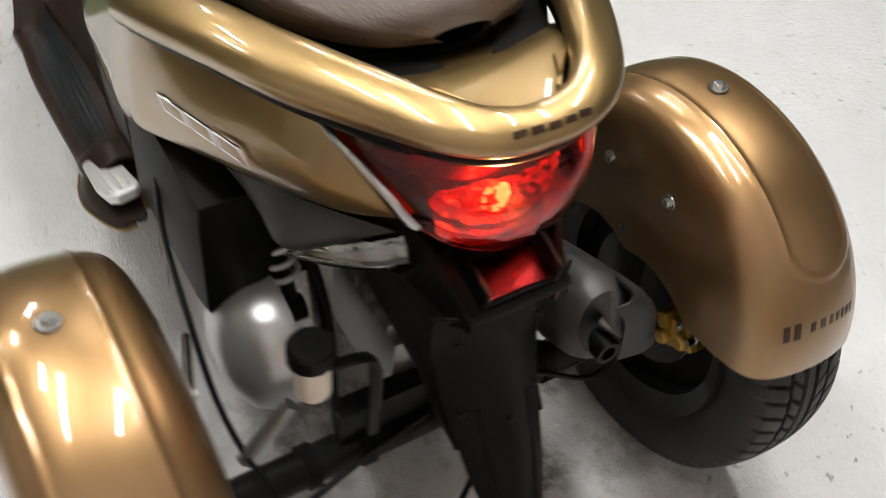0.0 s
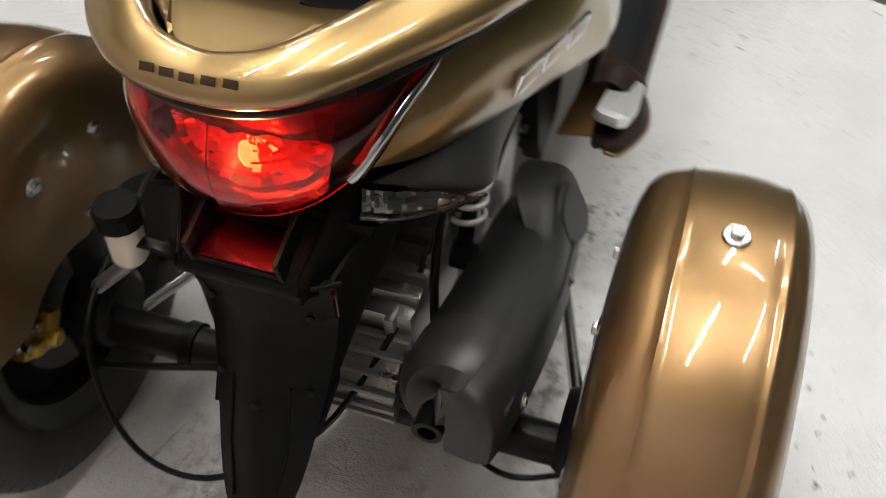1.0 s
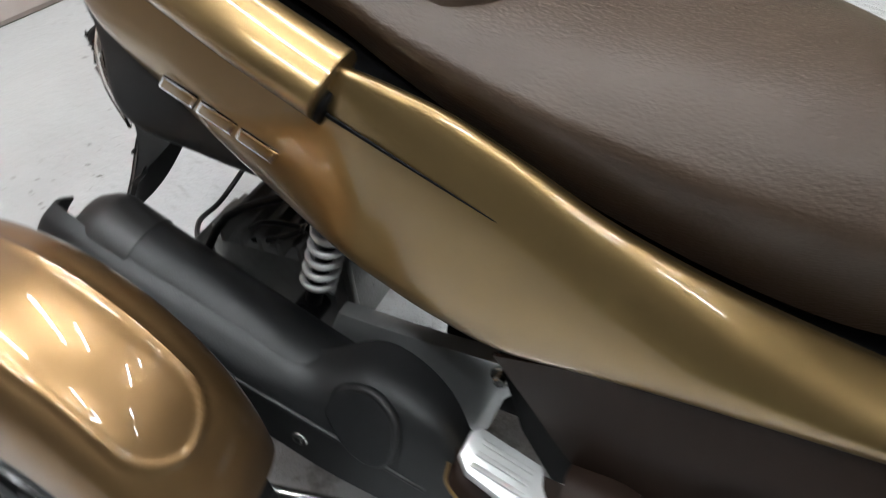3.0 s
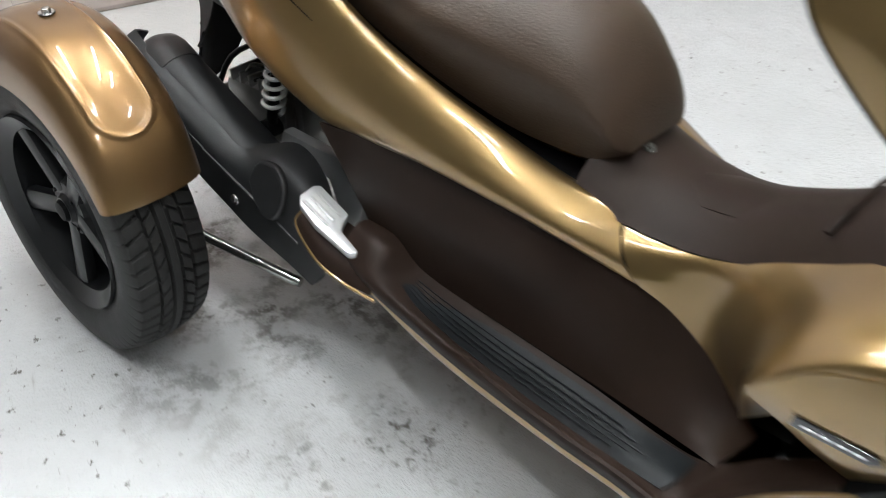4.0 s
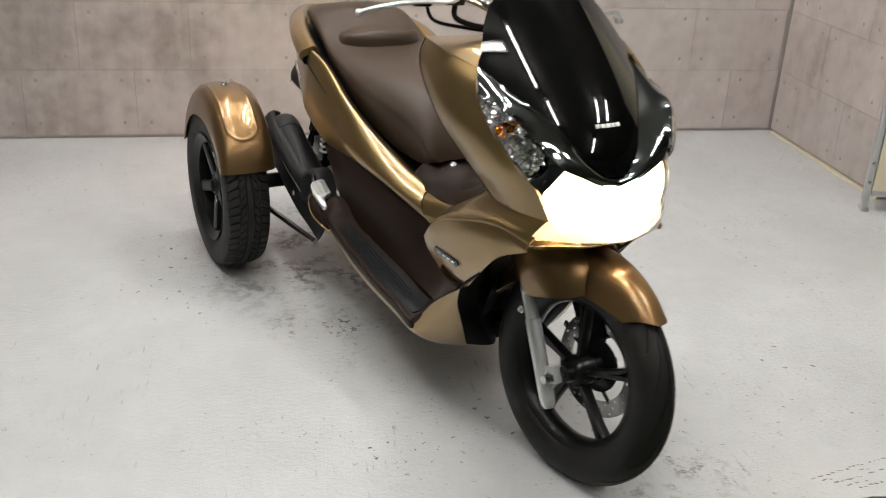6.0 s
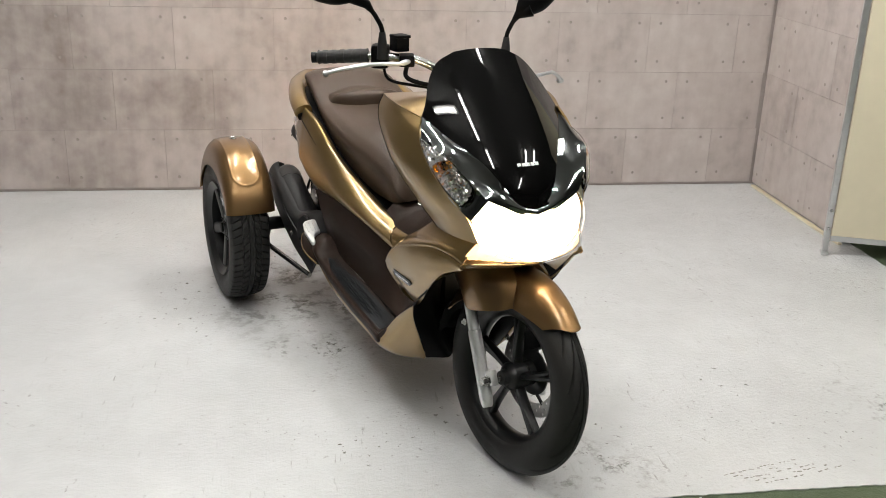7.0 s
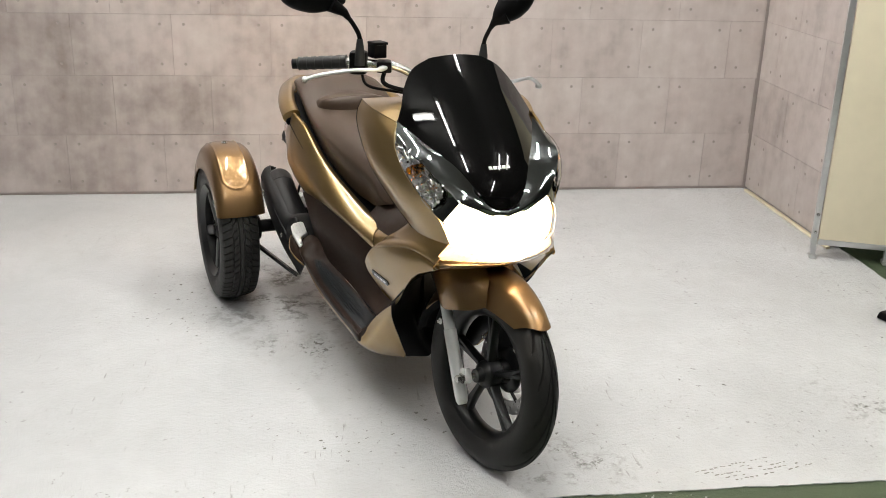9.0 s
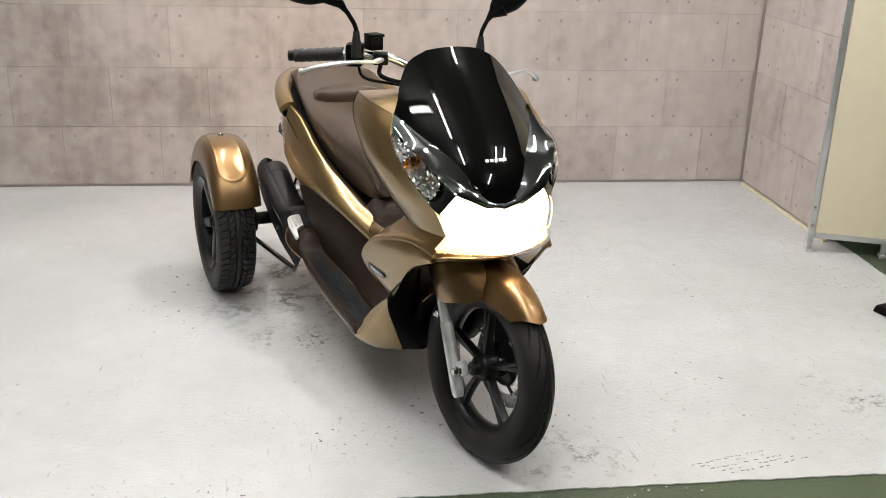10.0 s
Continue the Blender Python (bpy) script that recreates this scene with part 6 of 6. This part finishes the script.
for side in (-1, 1):
    lo, ax = Vector((WX - 0.014, side * 0.088, 0.172)), Vector((WX, side * 0.088, WZ))
    lo = ax + RAKE * -0.080 + Vector((-0.028, 0, 0))
    hi = ax + RAKE * 0.36 + Vector((-0.028, 0, 0))
    fork = part("fork_leg", sweep([STEER @ (lo + (hi - lo) * f) for f in (0, 0.02, 0.05, 0.45, 0.455)], 0.0168, 0.0188, 20, taper=[0.7, 0.92, 1, 1, 0.9]), FORK, scooter, "silver front fork leg")
    part("fork_tube", sweep([STEER @ (lo + (hi - lo) * f) for f in (0.44, 0.72, 1.0)], 0.0150, seg=18), FORK, fork, "silver fork tube")
    part("axle_lug", box((0.046, 0.022, 0.042), STEER @ pose(WX - 0.008, side * 0.080, WZ + 0.002, 0, -28, 0), 0.008), FORK, fork)
    part("axle_nut", lathe([(0, side * 0.014), (0.010, side * 0.014), (0.011, side * 0.010), (0.011, 0), (0.014, 0), (0.014, -side * 0.03), (0, -side * 0.03)], 6, STEER @ pose(WX, side * 0.097, WZ)), STEEL, fork)
    bolt(fork, STEER @ (lo + (hi - lo) * 0.50 + Vector((-0.01, side * 0.02, 0))), (0, side, 0), 0.008, 0.008, FORK)
part("axle", sweep([front_at @ Vector((0, -0.09, 0)), front_at @ Vector((0, 0.09, 0))], 0.0085, seg=14), STEEL, fw)

FRONT_FENDER = []
for i in range(13):
    a = radians(46 + 110 * i / 12)
    f = i / 12
    w = 0.070 - 0.022 * (1 - f) ** 3 + 0.004 * math.sin(math.pi * f)
    R = 0.274 + 0.020 * math.sin(math.pi * (0.08 + 0.72 * f))
    row = []
    for k in range(-6, 7):
        s = k / 6
        b = a + radians(9) * s * s * (1 - f) ** 2
        dr = (0.075 * math.sin(math.pi * min(1, 0.15 + f * 0.8)) ** 0.8 + 0.012) * abs(s) ** 3.0
        row.append(tuple(STEER @ Vector((WX + (R - dr) * math.cos(b), w * math.copysign(abs(s) ** 0.85, s), WZ + (R - dr) * math.sin(b)))))
    FRONT_FENDER.append(row)
front_guard = part("front_mudguard", patch(FRONT_FENDER, 40, 30, 0.004), BRONZE, scooter, "gold painted front mudguard")
CHEEK = [
    [(1.150, 0.100, 0.450), (1.205, 0.113, 0.425), (1.260, 0.109, 0.438), (1.305, 0.090, 0.452), (1.335, 0.070, 0.468)],
    [(1.145, 0.100, 0.458), (1.188, 0.115, 0.452), (1.246, 0.111, 0.468), (1.297, 0.088, 0.482), (1.328, 0.066, 0.500)],
    [(1.118, 0.100, 0.488), (1.165, 0.114, 0.492), (1.224, 0.109, 0.506), (1.280, 0.082, 0.520), (1.312, 0.052, 0.532)],
    [(1.088, 0.096, 0.535), (1.130, 0.108, 0.545), (1.190, 0.100, 0.556), (1.240, 0.072, 0.558), (1.270, 0.040, 0.560)],
]
for side in (-1, 1):
    part("fork_cheek", patch([[tuple(STEER @ Vector((x, side * y, z))) for x, y, z in r] for r in CHEEK], 18, 24, 0.004), BRONZE, front_guard, "gold cheek of the mudguard over the fork")
part("mudguard_tail", patch([[tuple(STEER @ Vector((WX + 0.29 * math.cos(radians(a)), 0.055 * k / 3, WZ + 0.285 * math.sin(radians(a)) - 0.02 * (k / 3) ** 2))) for k in range(-3, 4)] for a in (150, 158, 166, 174)], 12, 12, 0.003), BLACK, scooter, "black rear half of the front mudguard")

# handlebar and its fittings; the left half sits lower and further in
def bar_point(side, x, y, z):
    if side > 0:
        f = min(max((y - 0.12) / 0.1, 0.0), 1.0)
        y, z = y - 0.035 * f, z - 0.045 * f
    return STEER @ Vector((x, side * y, z))


BAR = [(0.775, 0.362, 0.990), (0.862, 0.256, 1.011), (0.900, 0.200, 1.012), (0.923, 0.150, 1.010), (0.945, 0.080, 0.985), (0.952, 0.0, 0.972)]
bar_line = [bar_point(-1, *p) for p in BAR] + [bar_point(1, *p) for p in BAR[-2::-1]]
bar = part("handlebar", sweep(spline(bar_line, 60), 0.011, seg=14), STEEL, scooter, "chrome tubular handlebar")
part("bar_clamp", box((0.05, 0.06, 0.05), STEER @ pose(0.957, 0, 0.960), 0.008), STEEL, bar)
for side in (-1, 1):
    def S(x, y, z):
        return bar_point(side, x, y, z)

    def along(f):
        return S(0.775 + 0.087 * f, 0.362 - 0.106 * f, 0.990 + 0.021 * f)
    grip = part("grip", sweep([along(f) for f in (0, 0.03, 0.07, 0.5, 0.93, 0.96)], 0.0172, seg=18, taper=[0.8, 1.08, 0.95, 0.98, 1.0, 1.1]), RUBBER, bar, "black rubber grip")
    for k in range(5):
        part("grip_ring", sweep([along(0.12 + 0.16 * k), along(0.20 + 0.16 * k)], 0.0178, seg=18), RUBBER, grip)
    part("bar_weight", sweep([along(-0.10), along(0.0)], 0.014, seg=16), DARK_STEEL, bar)
    part("switch_box", box((0.050, 0.046, 0.060), Matrix.Translation(S(0.878, 0.236, 1.012)) @ pose(0, 0, 0, 0, 0, 10 + side * 38), 0.010), BLACK, bar, "black switch box")
    lever = part("brake_lever", sweep([S(p[0], p[1], p[2]) + (Vector((0, 0.040, 0.028)) * min(1.0, i / 10) if side > 0 else Vector()) for i, p in enumerate(spline([(0.942, 0.190, 1.010), (0.952, 0.225, 1.004), (0.937, 0.285, 1.000), (0.897, 0.345, 0.983), (0.875, 0.372, 0.970), (0.862, 0.388, 0.961)], 24))], 0.0065, 0.005, 12, taper=[1.4] * 4 + [1.0] * 16 + [0.95, 1.1, 1.75, 1.75, 0.8]), SATIN, bar, "silver brake lever")
    part("lever_bracket", box((0.05, 0.04, 0.030), Matrix.Translation(S(0.925, 0.185, 1.010)) @ pose(0, 0, 0, 0, 0, 10 + side * 30), 0.006), BLACK, bar)
    if side < 0:
        mc = part("master_cylinder", box((0.038, 0.038, 0.036), Matrix.Translation(S(0.903, 0.197, 1.047)) @ pose(0, 0, 0, 0, 0, 10), 0.004), BLACK, bar, "black brake fluid box")
        part("lid", box((0.041, 0.041, 0.008), Matrix.Translation(S(0.903, 0.197, 1.067)) @ pose(0, 0, 0, 0, 0, 10), 0.003), BLACK, mc)
    part("brake_hose", sweep([S(*p) for p in spline([(0.930, 0.185, 1.000), (0.955, 0.20, 0.972), (0.975, 0.16, 0.958), (1.000, 0.10, 0.955), (1.01, 0.05, 0.945)], 24)], 0.006, seg=10), BLACK, bar, "black brake hose")
    part("wire", sweep([S(*p) for p in spline([(0.885, 0.23, 0.990), (0.915, 0.225, 0.958), (0.955, 0.17, 0.950), (1.00, 0.08, 0.945)], 24)], 0.004, seg=8), BLACK, bar)

MIRRORS = [  # stalk points, housing centre, slope of the housing, half length
    ([(0.953, -0.240, 1.030), (0.953, -0.240, 1.098), (0.955, -0.258, 1.135), (0.955, -0.282, 1.166)], (0.952, -0.366, 1.210), -10, 0.088),
    ([(0.872, 0.157, 1.000), (0.872, 0.158, 1.060), (0.884, 0.162, 1.090), (0.900, 0.172, 1.122)], (0.905, 0.226, 1.172), 38, 0.074),
]
for stalk, (mx, my, mz), slope, half in MIRRORS:
    mirror = part("mirror_stalk", sweep(spline(stalk, 20), 0.006, seg=12), BLACK, bar, "black mirror stalk")
    p0, p1 = Vector(stalk[0]), Vector(stalk[1])
    part("rubber_boot", sweep([p0, p0 + (p1 - p0) * 0.5, p1], 0.0125, seg=14, taper=[1.1, 1, 0.62]), RUBBER, mirror)
    m = pose(mx, my, mz, slope, 0, 0)
    part("mirror_neck", sweep([Vector(stalk[-2]).lerp(Vector(stalk[-1]), 0.5), Vector(stalk[-1]), m @ Vector((0.014, -half * 0.5 if my > 0 else half * 0.5, -0.012))], 0.011, seg=12, taper=[0.6, 1.0, 1.9]), BLACK, mirror)
    rows, flat = [], []
    for k in range(13):
        f = -1 + 2 * k / 12
        w = max(0.06, 1 - abs(f) ** 2.6) ** 0.5 * (0.62 + 0.38 * min(1.0, (math.copysign(f, f * my) + 1) / 0.9))
        rows.append([tuple(m @ Vector((0.034 * math.cos(radians(b)) * w, half * f, 0.044 * w * math.sin(radians(b))))) for b in (-90, -60, -30, 0, 30, 60, 90)])
        flat.append([tuple(m @ Vector((-0.0015, half * 0.95 * f, 0.041 * w * q))) for q in (-1, -0.5, 0, 0.5, 1)])
    part("mirror_shell", patch(rows, 30, 20, 0), BLACK, mirror, "black oval mirror housing", sharp=60)
    part("mirror_glass", patch(flat, 20, 8, 0.0015), CHROME, mirror, "mirror glass")
part("dashboard", patch([[(0.975 + 0.02 * k, y, 0.962 + 0.016 * k - abs(y) * 0.1) for k in range(4)] for y in (-0.11, -0.05, 0, 0.05, 0.11)], 12, 12, 0.01), GLOSS_BLACK, scooter, "glossy black dashboard")


# --- glossy bumps added to stand for the floor's glints, and rubber marks, on the white floor
def glint_bumps_bm(areas, seed):
    """Low glossy bumps, added for glints, scattered over areas (x, y, spread along, spread across, count)."""
    rnd = random.Random(seed)
    bm = bmesh.new()
    for cx, cy, sx, sy, count in areas:
        for _ in range(count):
            x, y, r = rnd.gauss(cx, sx), rnd.gauss(cy, sy), rnd.uniform(0.0015, 0.0034)
            long = rnd.uniform(1.0, 1.7)
            rings = []
            for f, h in ((1.0, -0.0002), (0.72, 0.09), (0.36, 0.135)):
                rings.append([bm.verts.new((x + r * f * math.cos(a), y + r * f * long * math.sin(a), h * r if h > 0 else h)) for a in (2 * math.pi * q / 8 for q in range(8))])
            for p, q in zip(rings, rings[1:]):
                for s in range(8):
                    bm.faces.new((p[s], p[(s + 1) % 8], q[(s + 1) % 8], q[s]))
            bm.faces.new(rings[-1])
    return bm


GLINT_BUMP = material("glossy_white_glint_bump", (0.66, 0.67, 0.68), 0.05, 0, 0.6)
glint_bumps = part("floor_glints", glint_bumps_bm([(1.38, 0.34, 0.14, 0.09, 300), (1.24, 0.24, 0.18, 0.12, 160), (1.02, -0.27, 0.16, 0.13, 240), (0.70, -0.55, 0.25, 0.2, 120)], 21), GLINT_BUMP, None)
tagged(glint_bumps, "small glossy white bumps added to make glints on the floor", "paint drops", kind="stuff")

rnd = random.Random(33)
marks = bmesh.new()
for row in range(5):
    y = 0.50 + 0.02 * row
    while y < 0.74 + 0.022 * row:
        long = rnd.uniform(0.004, 0.016)
        if rnd.random() < 0.72:
            x = 1.575 + 0.017 * row + 0.06 * (y - 0.5) + rnd.uniform(-0.0025, 0.0025)
            box((rnd.uniform(0.002, 0.0045), long, 0.0008), pose(x, y + long / 2, 0.0003, 0, 0, rnd.uniform(-25, 10)), 0.0, marks)
        y += long + rnd.uniform(0.002, 0.011)
SCUFF = material("dark_rubber_scuff", (0.34, 0.33, 0.31), 0.7, 0, 0, 0.6, 60)
tagged(part("tyre_marks", marks, SCUFF, None), "broken rows of grey tyre marks on the floor", "tyre marks", kind="stuff")
